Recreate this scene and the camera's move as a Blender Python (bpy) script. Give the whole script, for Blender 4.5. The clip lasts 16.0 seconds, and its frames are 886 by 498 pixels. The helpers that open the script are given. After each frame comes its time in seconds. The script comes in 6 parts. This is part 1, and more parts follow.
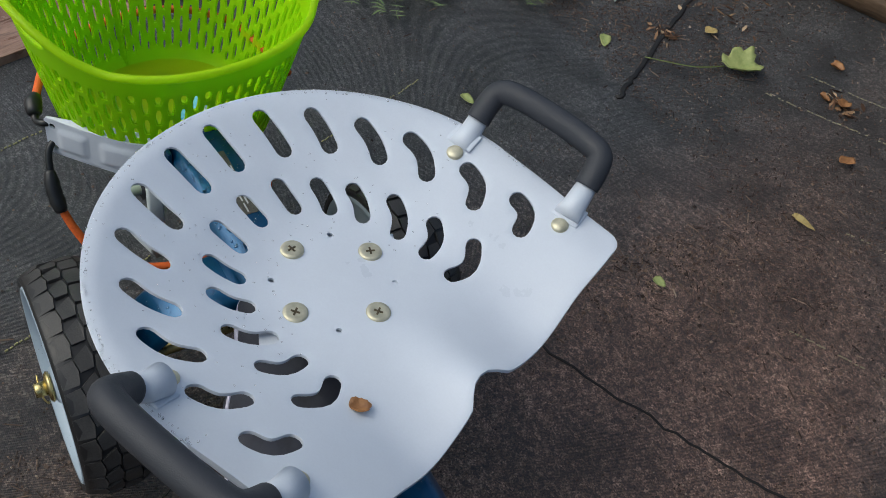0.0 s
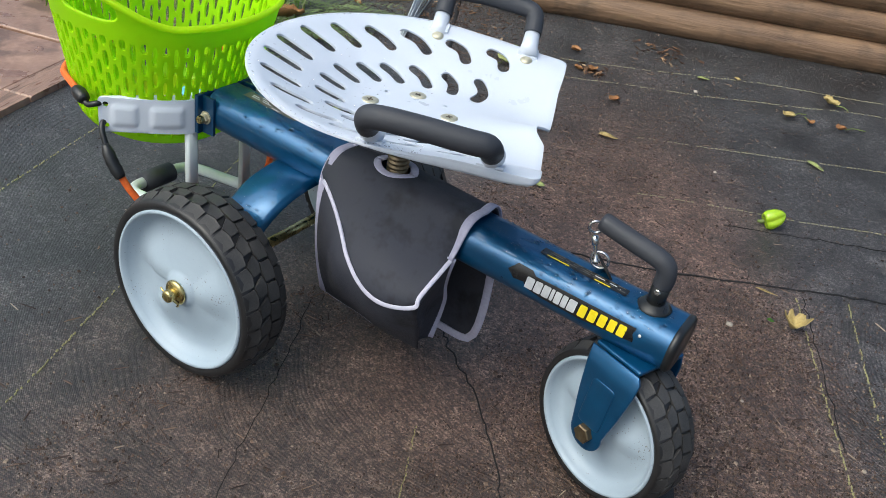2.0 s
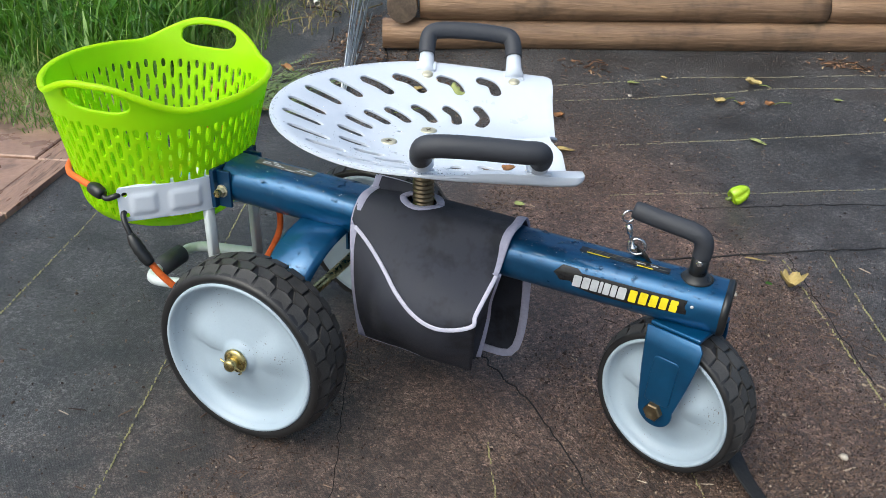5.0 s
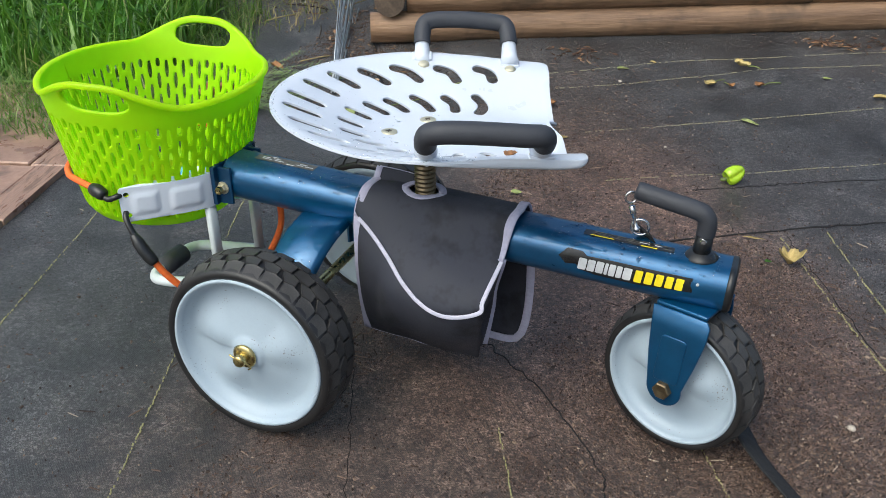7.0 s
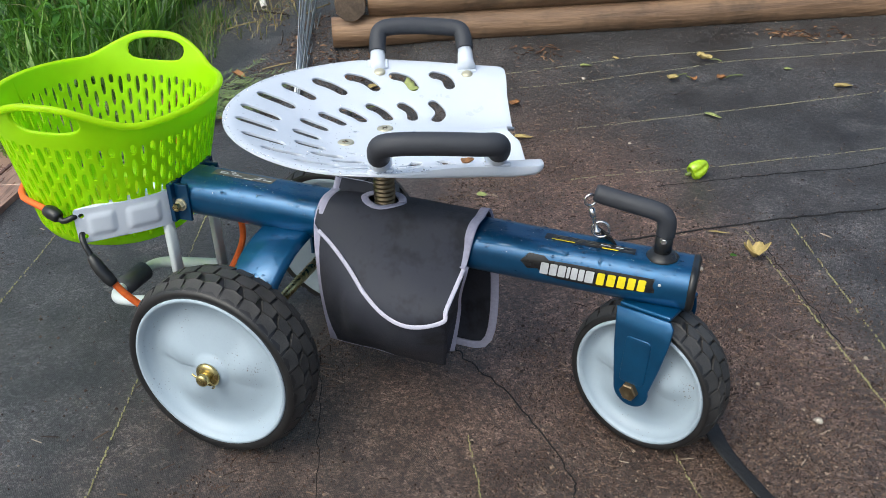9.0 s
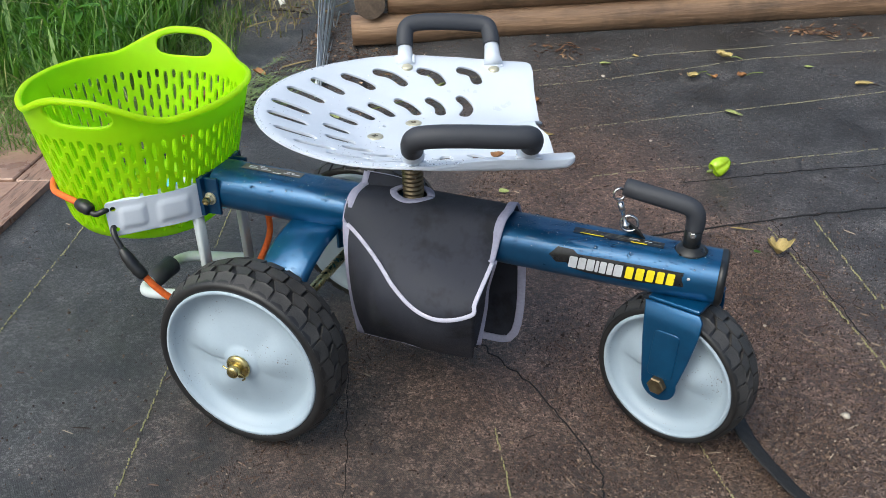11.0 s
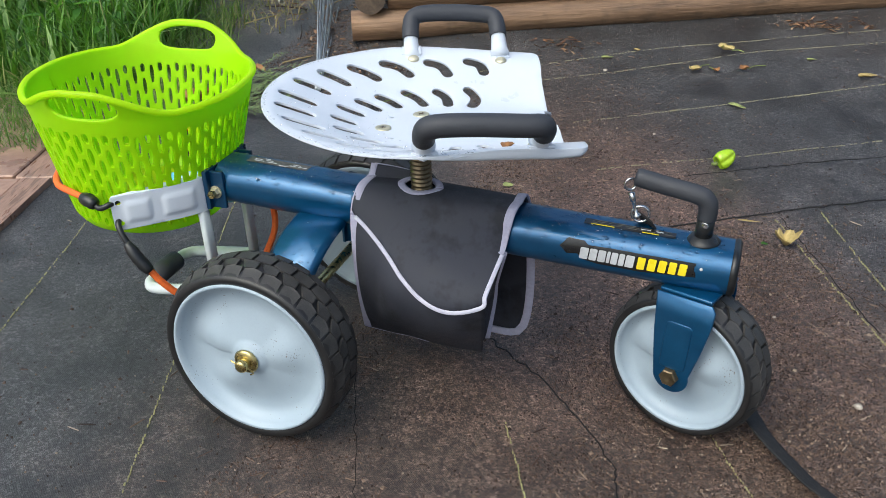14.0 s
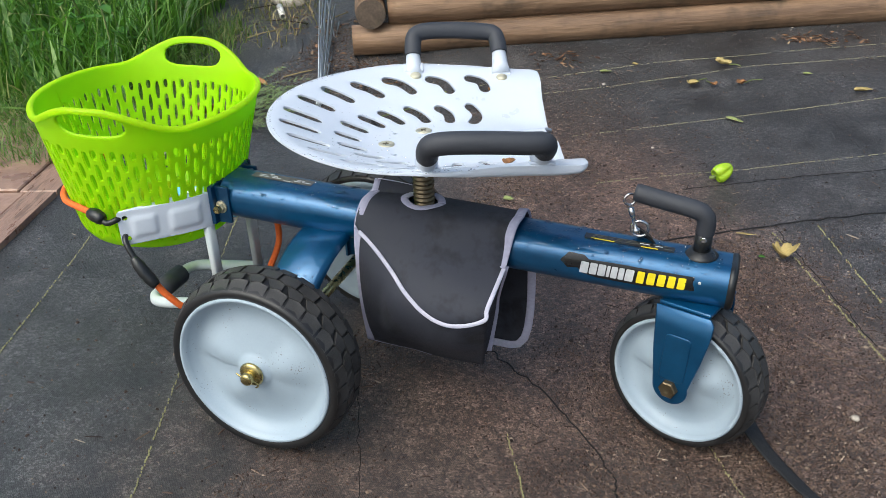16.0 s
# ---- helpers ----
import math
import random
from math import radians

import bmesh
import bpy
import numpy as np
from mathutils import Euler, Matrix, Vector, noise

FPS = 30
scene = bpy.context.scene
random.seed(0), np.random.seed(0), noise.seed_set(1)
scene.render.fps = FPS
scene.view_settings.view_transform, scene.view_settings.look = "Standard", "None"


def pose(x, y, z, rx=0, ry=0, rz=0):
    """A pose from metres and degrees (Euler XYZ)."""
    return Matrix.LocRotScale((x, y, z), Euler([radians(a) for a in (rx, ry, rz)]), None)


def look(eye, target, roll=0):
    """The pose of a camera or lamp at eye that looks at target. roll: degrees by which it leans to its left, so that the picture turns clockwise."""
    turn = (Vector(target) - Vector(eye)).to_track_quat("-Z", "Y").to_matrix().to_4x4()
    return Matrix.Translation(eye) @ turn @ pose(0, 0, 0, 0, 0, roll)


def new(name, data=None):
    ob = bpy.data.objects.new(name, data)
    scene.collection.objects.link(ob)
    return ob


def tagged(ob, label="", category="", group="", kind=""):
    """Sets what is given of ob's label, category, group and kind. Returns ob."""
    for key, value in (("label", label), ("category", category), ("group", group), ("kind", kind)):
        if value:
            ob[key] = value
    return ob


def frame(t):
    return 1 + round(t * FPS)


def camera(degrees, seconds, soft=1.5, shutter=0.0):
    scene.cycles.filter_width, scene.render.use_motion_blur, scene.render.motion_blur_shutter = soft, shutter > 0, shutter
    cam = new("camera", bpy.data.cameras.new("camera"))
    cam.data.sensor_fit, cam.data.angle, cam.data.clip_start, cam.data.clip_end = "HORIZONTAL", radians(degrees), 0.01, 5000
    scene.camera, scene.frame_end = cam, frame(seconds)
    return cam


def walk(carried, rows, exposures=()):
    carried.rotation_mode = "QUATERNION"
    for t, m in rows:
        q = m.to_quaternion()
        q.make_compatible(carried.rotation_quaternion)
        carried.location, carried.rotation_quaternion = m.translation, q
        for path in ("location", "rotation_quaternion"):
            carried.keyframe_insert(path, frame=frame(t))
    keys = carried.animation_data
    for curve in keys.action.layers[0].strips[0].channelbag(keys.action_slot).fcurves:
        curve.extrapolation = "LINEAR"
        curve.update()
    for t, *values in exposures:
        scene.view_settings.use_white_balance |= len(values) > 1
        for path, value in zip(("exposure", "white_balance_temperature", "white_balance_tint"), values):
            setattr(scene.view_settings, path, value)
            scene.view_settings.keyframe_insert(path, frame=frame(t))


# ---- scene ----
cam = camera(51.5, 16.0, soft=0.7)
PATH = [
    (0, (0.626, -0.257, 1.006), (-0.442, 0.628, -0.435), 14.1),
    (0.2, (0.693, -0.347, 1.051), (-0.372, 0.627, -0.334), 16.2),
    (0.5, (0.784, -0.464, 1.059), (-0.331, 0.627, -0.193), 15.3),
    (0.8, (0.828, -0.593, 1.064), (-0.284, 0.638, -0.053), 14.4),
    (1, (0.838, -0.681, 1.06), (-0.21, 0.632, -0.025), 14.1),
    (1.2, (0.823, -0.743, 1.038), (-0.13, 0.643, -0.044), 13.7),
    (1.5, (0.795, -0.814, 0.959), (-0.065, 0.636, -0.118), 12.0),
    (2, (0.76, -0.868, 0.835), (-0.105, 0.6, -0.211), 9.5),
    (2.5, (0.696, -0.929, 0.745), (-0.162, 0.559, -0.28), 7.8),
    (3, (0.659, -0.972, 0.758), (-0.179, 0.527, -0.268), 7.0),
    (3.5, (0.654, -0.987, 0.784), (-0.15, 0.562, -0.194), 5.4),
    (4, (0.658, -0.994, 0.816), (-0.113, 0.595, -0.121), 3.7),
    (6.5, (0.644, -1.02, 0.811), (-0.093, 0.584, -0.129), -0.6),
    (7, (0.641, -1.022, 0.809), (-0.08, 0.59, -0.132), -0.7),
    (7.5, (0.648, -1.005, 0.812), (-0.059, 0.611, -0.131), -1.1),
    (8, (0.654, -1.0, 0.816), (-0.04, 0.623, -0.125), -1.4),
    (8.5, (0.657, -0.997, 0.816), (-0.023, 0.631, -0.127), -1.8),
    (9, (0.656, -1.001, 0.817), (-0.02, 0.627, -0.128), -2.2),
    (11.5, (0.632, -1.023, 0.811), (-0.072, 0.595, -0.131), -2.5),
    (12, (0.628, -1.027, 0.809), (-0.083, 0.59, -0.13), -2.7),
    (12.5, (0.628, -1.031, 0.809), (-0.089, 0.585, -0.128), -2.9),
    (13, (0.626, -1.029, 0.807), (-0.081, 0.586, -0.138), -2.8),
    (13.5, (0.626, -1.02, 0.806), (-0.067, 0.599, -0.142), -2.7),
    (14, (0.619, -1.021, 0.801), (-0.07, 0.601, -0.145), -2.6),
    (14.5, (0.616, -1.031, 0.81), (-0.083, 0.597, -0.117), -2.5),
    (15, (0.615, -1.038, 0.812), (-0.085, 0.595, -0.106), -2.4),
    (15.5, (0.616, -1.038, 0.812), (-0.078, 0.597, -0.107), -2.4),
    (16, (0.62, -1.036, 0.814), (-0.069, 0.597, -0.111), -2.6),
]
walk(cam, [(t, look(eye, target, roll)) for t, eye, target, roll in PATH], exposures=[(0.0, -0.42, 6000, 2), (0.5, -0.12, 6000, 2), (1.0, -0.01, 6000, 2), (1.5, 0.20, 6000, 2), (2.5, 0.40, 6000, 2), (3.5, 0.48, 6000, 2), (7.0, 0.41, 6000, 2), (16.0, 0.41, 6000, 2)])

# ---- light: an overcast sky ----
world = bpy.data.worlds.new("sky")
scene.world = world
world.use_nodes = True
wn = world.node_tree
sky = wn.nodes.new("ShaderNodeTexSky")
sky.sky_type, sky.sun_disc = "NISHITA", False
sky.sun_elevation, sky.sun_rotation = radians(53), radians(200)
sky.dust_density, sky.ozone_density = 6.0, 1.0
wn.links.new(sky.outputs[0], wn.nodes["Background"].inputs[0])
wn.nodes["Background"].inputs[1].default_value = 0.15
sun_data = bpy.data.lights.new("sun", "SUN")
sun_data.energy, sun_data.angle, sun_data.color = 1.0, radians(70), (1.0, 0.98, 0.95)
sun = new("sun", sun_data)
sun.matrix_world = look((-0.9, -2.4, 3.4), (0, 0, 0))


# ---- materials ----
def nodes_of(name):
    m = bpy.data.materials.new(name)
    m.use_nodes = True
    t = m.node_tree
    return m, t, t.nodes["Principled BSDF"]


def ramp(t, fac, stops):
    r = t.nodes.new("ShaderNodeValToRGB")
    el = r.color_ramp.elements
    while len(el) < len(stops):
        el.new(0.5)
    for e, (p, c) in zip(el, stops):
        e.position, e.color = p, (*c, 1)
    t.links.new(fac, r.inputs[0])
    return r.outputs[0]


def noise_tex(t, scale, detail=4.0, rough=0.55, stretch=None):
    co = t.nodes.new("ShaderNodeTexCoord")
    n = t.nodes.new("ShaderNodeTexNoise")
    n.inputs["Scale"].default_value, n.inputs["Detail"].default_value, n.inputs["Roughness"].default_value = scale, detail, rough
    if stretch:
        mp = t.nodes.new("ShaderNodeMapping")
        mp.inputs["Scale"].default_value = stretch
        t.links.new(co.outputs["Object"], mp.inputs[0])
        t.links.new(mp.outputs[0], n.inputs["Vector"])
    else:
        t.links.new(co.outputs["Object"], n.inputs["Vector"])
    return n.outputs[0]


def mix(t, a, b, fac, kind="MIX"):
    m = t.nodes.new("ShaderNodeMix")
    m.data_type, m.blend_type = "RGBA", kind
    for sock, v in ((m.inputs[0], fac), (m.inputs[6], a), (m.inputs[7], b)):
        if isinstance(v, (int, float)):
            sock.default_value = v
        elif isinstance(v, tuple):
            sock.default_value = (*v, 1)
        else:
            t.links.new(v, sock)
    return m.outputs[2]


def bump(t, b, height, strength, dist=0.002):
    n = t.nodes.new("ShaderNodeBump")
    n.inputs["Strength"].default_value, n.inputs["Distance"].default_value = strength, dist
    t.links.new(height, n.inputs["Height"])
    t.links.new(n.outputs[0], b.inputs["Normal"])


def surface(name, dark, light, rough=0.5, scale=40, metal=0.0, bumps=0.15, bump_scale=300, coat=0.0, stretch=None, rough_var=0.12, dist=0.001, sub=0.0):
    """A painted, plastic, metal or natural surface with variation at two scales."""
    m, t, b = nodes_of(name)
    n1, n2 = noise_tex(t, scale, 5, 0.6, stretch), noise_tex(t, bump_scale, 3, 0.6, stretch)
    both = mix(t, n1, n2, 0.3)
    t.links.new(ramp(t, both, [(0.3, dark), (0.7, light)]), b.inputs["Base Color"])
    rr = ramp(t, n1, [(0.3, (rough - rough_var,) * 3), (0.7, (rough + rough_var,) * 3)])
    t.links.new(rr, b.inputs["Roughness"])
    b.inputs["Metallic"].default_value = metal
    b.inputs["Coat Weight"].default_value = coat
    b.inputs["Coat Roughness"].default_value = 0.08
    if sub:
        b.inputs["Subsurface Weight"].default_value = sub
        b.inputs["Subsurface Radius"].default_value = (0.01, 0.012, 0.003)
    bump(t, b, n2, bumps, dist)
    return m


WHITE = surface("white_powder_coat", (0.56, 0.60, 0.67), (0.62, 0.665, 0.735), 0.34, 14, bumps=0.05, bump_scale=500, rough_var=0.08)
def speckled(m, scale, colour):
    """Fine mud specks flung on a painted surface."""
    t = m.node_tree
    b = t.nodes["Principled BSDF"]
    base = b.inputs["Base Color"].links[0].from_socket
    spots = ramp(t, mix(t, noise_tex(t, scale, 2, 0.5), noise_tex(t, 22, 3, 0.5), 0.35), [(0.648, (0, 0, 0)), (0.672, (1, 1, 1))])
    t.links.new(mix(t, base, colour, spots), b.inputs["Base Color"])
    return m


RIMWHITE = surface("white_rim_enamel", (0.325, 0.395, 0.46), (0.37, 0.445, 0.51), 0.42, 18, bumps=0.03, bump_scale=400, rough_var=0.08)
speckled(RIMWHITE, 420, (0.17, 0.15, 0.14))
FRAMEGREY = surface("pale_grey_tube_paint", (0.50, 0.55, 0.56), (0.62, 0.67, 0.67), 0.4, 25, bumps=0.05)
BLUE = surface("blue_metallic_paint", (0.004, 0.058, 0.150), (0.008, 0.096, 0.224), 0.33, 30, metal=0.55, bumps=0.06, bump_scale=1500, coat=0.55, rough_var=0.06)
NAVY = surface("dark_blue_paint", (0.005, 0.04, 0.10), (0.008, 0.06, 0.14), 0.35, 30, metal=0.4, bumps=0.05, coat=0.4)
RUBBER = surface("black_tyre_rubber", (0.019, 0.0185, 0.0185), (0.062, 0.059, 0.057), 0.55, 30, bumps=0.3, bump_scale=500)
SIDEWALL = surface("black_sidewall_rubber", (0.008, 0.008, 0.009), (0.020, 0.019, 0.019), 0.42, 25, bumps=0.1, bump_scale=300)
FOAM = surface("black_foam_grip", (0.026, 0.028, 0.035), (0.040, 0.043, 0.052), 0.60, 60, bumps=0.3, bump_scale=900)
PLASTIC = surface("black_plastic", (0.008, 0.009, 0.010), (0.018, 0.019, 0.020), 0.36, 30, bumps=0.06)
ZINC = surface("yellow_zinc", (0.42, 0.33, 0.13), (0.62, 0.52, 0.24), 0.28, 90, metal=1.0, bumps=0.08)
BRONZE = surface("oiled_brown_screw_steel", (0.10, 0.075, 0.045), (0.22, 0.17, 0.10), 0.38, 90, metal=0.8, bumps=0.1)
SCREWZ = surface("dull_zinc_screw", (0.46, 0.43, 0.30), (0.66, 0.62, 0.47), 0.42, 120, metal=0.6, bumps=0.08)
CHROME = surface("chromed_steel", (0.55, 0.55, 0.55), (0.75, 0.75, 0.75), 0.18, 60, metal=1.0, bumps=0.03, rough_var=0.06)
GALV = surface("galvanised_wire", (0.35, 0.38, 0.40), (0.55, 0.58, 0.60), 0.4, 60, metal=0.8)
def stained(m, scale, colour, lo, hi):
    """Wet darker patches soaked into a cloth."""
    t = m.node_tree
    b = t.nodes["Principled BSDF"]
    base = b.inputs["Base Color"].links[0].from_socket
    wet = ramp(t, mix(t, noise_tex(t, scale, 4, 0.6), noise_tex(t, scale * 4, 3, 0.6), 0.25), [(lo, (0, 0, 0)), (hi, (1, 1, 1))])
    t.links.new(mix(t, base, colour, wet), b.inputs["Base Color"])


LIME = surface("lime_plastic", (0.62, 0.90, 0.003), (0.70, 0.96, 0.006), 0.34, 12, bumps=0.04, bump_scale=250, rough_var=0.06)
ORANGE = surface("orange_cord", (0.70, 0.10, 0.015), (0.90, 0.20, 0.03), 0.7, 250, bumps=0.6, bump_scale=900)
CANVAS = surface("charcoal_canvas", (0.024, 0.026, 0.036), (0.040, 0.043, 0.060), 0.72, 14, bumps=0.35, bump_scale=1400, rough_var=0.15)
stained(CANVAS, 13, (0.016, 0.0175, 0.024), 0.51, 0.64)
BINDING = surface("lilac_grey_binding", (0.36, 0.35, 0.47), (0.50, 0.49, 0.61), 0.8, 200, bumps=0.5, bump_scale=1200)
PIPING = surface("pale_piping", (0.48, 0.47, 0.58), (0.60, 0.59, 0.69), 0.75, 150, bumps=0.4, bump_scale=1200)
WEBBING = surface("black_webbing", (0.008, 0.008, 0.008), (0.02, 0.02, 0.021), 0.8, 80, bumps=0.7, bump_scale=900)
INK = surface("decal_black", (0.006, 0.006, 0.007), (0.010, 0.010, 0.011), 0.3, 20, bumps=0.01)
INKW = surface("decal_silver", (0.45, 0.46, 0.47), (0.62, 0.63, 0.64), 0.35, 60, bumps=0.01)
INKY = surface("decal_yellow", (0.78, 0.62, 0.01), (0.85, 0.70, 0.02), 0.35, 20, bumps=0.01)
PAPER = surface("label_print_grey", (0.03, 0.03, 0.028), (0.16, 0.15, 0.12), 0.4, 400, bumps=0.02)
LOGWOOD = surface("weathered_log", (0.085, 0.048, 0.028), (0.33, 0.205, 0.118), 0.55, 16, bumps=0.9, bump_scale=110, stretch=(0.10, 1, 1), dist=0.004)
stained(LOGWOOD, 4.5, (0.085, 0.058, 0.036), 0.50, 0.66)
ENDGRAIN = surface("log_end_grain", (0.06, 0.042, 0.03), (0.16, 0.115, 0.08), 0.75, 30, bumps=0.6, bump_scale=120, dist=0.003)
PAVER = surface("wet_red_paver", (0.17, 0.082, 0.050), (0.46, 0.30, 0.215), 0.36, 9, bumps=0.25, bump_scale=70, rough_var=0.16, dist=0.003)
stained(PAVER, 6, (0.16, 0.095, 0.066), 0.50, 0.60)
STRAW = surface("dry_grass", (0.22, 0.17, 0.07), (0.40, 0.33, 0.16), 0.7, 6)
BROAD = surface("broad_leaf", (0.04, 0.13, 0.015), (0.12, 0.28, 0.035), 0.4, 14, bumps=0.2, bump_scale=80)
WEED = surface("grey_green_weed", (0.12, 0.18, 0.06), (0.24, 0.31, 0.12), 0.6, 20)
LEAFY = surface("yellowing_leaf", (0.30, 0.22, 0.07), (0.54, 0.42, 0.17), 0.55, 50, bumps=0.4, bump_scale=200)
LEAFG = surface("pale_green_leaf", (0.20, 0.26, 0.07), (0.38, 0.40, 0.15), 0.55, 60, bumps=0.4, bump_scale=200)
LEAFB = surface("brown_dead_leaf", (0.17, 0.07, 0.02), (0.42, 0.21, 0.08), 0.6, 60, bumps=0.5, bump_scale=200)
PEPPER = surface("green_pepper_skin", (0.20, 0.44, 0.008), (0.50, 0.66, 0.02), 0.22, 22, bumps=0.05, coat=0.3)
STEM = surface("plant_stem", (0.10, 0.14, 0.03), (0.20, 0.25, 0.07), 0.6, 30)
PEBBLE = surface("pale_pebble", (0.28, 0.24, 0.19), (0.50, 0.45, 0.38), 0.6, 60)
SOIL = surface("dark_soil", (0.012, 0.008, 0.006), (0.05, 0.035, 0.026), 0.85, 20, bumps=1.0, bump_scale=90, dist=0.01)
PIPE = surface("white_pvc", (0.55, 0.54, 0.50), (0.72, 0.71, 0.67), 0.4, 20)
THREAD = surface("yellow_marker_thread", (0.24, 0.23, 0.09), (0.46, 0.44, 0.22), 0.8, 100)
THREADW = surface("pale_marker_thread", (0.20, 0.19, 0.12), (0.36, 0.34, 0.22), 0.8, 100)
SEAM = surface("dark_mat_fold", (0.004, 0.004, 0.004), (0.014, 0.012, 0.011), 0.6, 40)
PACKB = surface("packet_blue", (0.10, 0.45, 0.70), (0.25, 0.62, 0.80), 0.3, 30)
PACKW = surface("packet_white", (0.60, 0.68, 0.66), (0.75, 0.80, 0.78), 0.3, 30)
PACKY = surface("packet_yellow", (0.75, 0.60, 0.05), (0.85, 0.72, 0.12), 0.3, 30)


def translucent(m, colour, share):
    """Lets light through a thin leaf or plastic wall."""
    t = m.node_tree
    b, out = t.nodes["Principled BSDF"], t.nodes["Material Output"]
    tr = t.nodes.new("ShaderNodeBsdfTranslucent")
    tr.inputs["Color"].default_value = (*colour, 1)
    mx = t.nodes.new("ShaderNodeMixShader")
    mx.inputs[0].default_value = share
    t.links.new(b.outputs[0], mx.inputs[1])
    t.links.new(tr.outputs[0], mx.inputs[2])
    t.links.new(mx.outputs[0], out.inputs[0])


translucent(LIME, (0.78, 0.99, 0.01), 0.62)
translucent(BROAD, (0.16, 0.40, 0.03), 0.35)


def droplet_material():
    m, t, b = nodes_of("water")
    b.inputs["Base Color"].default_value = (1, 1, 1, 1)
    b.inputs["Roughness"].default_value, b.inputs["IOR"].default_value = 0.02, 1.33
    b.inputs["Transmission Weight"].default_value = 1.0
    return m


WATER = droplet_material()


def mat_material():
    """Black woven weed mat, washed over with brown soil, damp in places."""
    m, t, b = nodes_of("weed_mat")
    co = t.nodes.new("ShaderNodeTexCoord")
    waves = []
    for turn in (28, 118):
        mp = t.nodes.new("ShaderNodeMapping")
        mp.inputs["Rotation"].default_value = (0, 0, radians(turn))
        w = t.nodes.new("ShaderNodeTexWave")
        w.inputs["Scale"].default_value, w.inputs["Distortion"].default_value, w.inputs["Detail"].default_value = 150, 1.2, 1
        t.links.new(co.outputs["Object"], mp.inputs[0])
        t.links.new(mp.outputs[0], w.inputs["Vector"])
        waves.append(w.outputs["Fac"])
    weave = mix(t, waves[0], waves[1], 0.5, "MULTIPLY")
    big, mid, fine = noise_tex(t, 1.7, 4, 0.6), noise_tex(t, 9, 6, 0.65), noise_tex(t, 330, 3, 0.75)
    # soil lies thicker towards the middle of the bed
    sep = t.nodes.new("ShaderNodeSeparateXYZ")
    t.links.new(co.outputs["Object"], sep.inputs[0])
    side = t.nodes.new("ShaderNodeMapRange")
    side.inputs["From Min"].default_value, side.inputs["From Max"].default_value = -0.32, 0.30
    t.links.new(sep.outputs["X"], side.inputs["Value"])
    patch = mix(t, mix(t, big, mid, 0.5), side.outputs[0], 0.42)
    far = t.nodes.new("ShaderNodeVectorMath")
    far.operation = "DOT_PRODUCT"
    far.inputs[1].default_value = (0.9, 0.6, 0)
    t.links.new(co.outputs["Object"], far.inputs[0])
    swept = t.nodes.new("ShaderNodeMapRange")
    swept.inputs["From Min"].default_value, swept.inputs["From Max"].default_value = 0.66, 1.0
    swept.inputs["To Min"].default_value, swept.inputs["To Max"].default_value = 1.0, 0.25
    t.links.new(far.outputs["Value"], swept.inputs["Value"])
    cover = ramp(t, mix(t, mix(t, patch, swept.outputs[0], 0.72, "MULTIPLY"), fine, 0.18), [(0.36, (0, 0, 0)), (0.56, (1, 1, 1))])
    clump = noise_tex(t, 75, 5, 0.65)
    grains = []
    for size in (520, 170):
        v = t.nodes.new("ShaderNodeTexVoronoi")
        v.inputs["Scale"].default_value = size
        t.links.new(co.outputs["Object"], v.inputs["Vector"])
        one = t.nodes.new("ShaderNodeSeparateColor")
        t.links.new(v.outputs["Color"], one.inputs[0])
        grains.append((one.outputs[0], v.outputs["Distance"]))
    grit = mix(t, grains[0][0], grains[1][0], 0.35)
    black = ramp(t, mix(t, mix(t, weave, mid, 0.72), grit, 0.50), [(0.22, (0.005, 0.005, 0.006)), (0.42, (0.028, 0.028, 0.030)), (0.57, (0.072, 0.071, 0.072)), (0.72, (0.24, 0.236, 0.232))])
    brown = ramp(t, mix(t, mix(t, mid, fine, 0.62), grit, 0.47), [(0.28, (0.010, 0.006, 0.005)), (0.45, (0.070, 0.043, 0.033)), (0.58, (0.158, 0.102, 0.076)), (0.76, (0.42, 0.32, 0.25))])
    blotch = ramp(t, mix(t, noise_tex(t, 4.5, 5, 0.65), mid, 0.4), [(0.36, (0.46,) * 3), (0.52, (0.74,) * 3), (0.66, (0.94,) * 3)])
    # paler brown soil beyond the cart, colour also brightened to offset the cart's shade
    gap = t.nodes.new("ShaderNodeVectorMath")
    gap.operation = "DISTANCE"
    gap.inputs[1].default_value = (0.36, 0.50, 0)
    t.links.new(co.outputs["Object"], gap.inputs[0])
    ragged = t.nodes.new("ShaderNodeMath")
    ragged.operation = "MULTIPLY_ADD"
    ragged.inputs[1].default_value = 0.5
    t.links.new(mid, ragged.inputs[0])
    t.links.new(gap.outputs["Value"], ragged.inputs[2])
    shade_lift = ramp(t, ragged.outputs[0], [(0.56, (1.68, 1.53, 1.46)), (0.98, (1.0,) * 3)])
    lumps = ramp(t, clump, [(0.38, (0.55,) * 3), (0.50, (0.95,) * 3), (0.64, (1.30,) * 3)])
    soil = mix(t, mix(t, black, mix(t, brown, lumps, 1.0, "MULTIPLY"), cover), blotch, 1.0, "MULTIPLY")
    t.links.new(mix(t, soil, shade_lift, 1.0, "MULTIPLY"), b.inputs["Base Color"])
    wet = ramp(t, mix(t, mid, fine, 0.35), [(0.35, (0.30,) * 3), (0.6, (0.52,) * 3)])
    t.links.new(wet, b.inputs["Roughness"])
    bump(t, b, mix(t, mix(t, mix(t, grit, weave, 0.35), mid, 0.25), clump, 0.28), 1.0, 0.006)
    b.inputs["Specular IOR Level"].default_value = 0.9
    return m


MAT = mat_material()


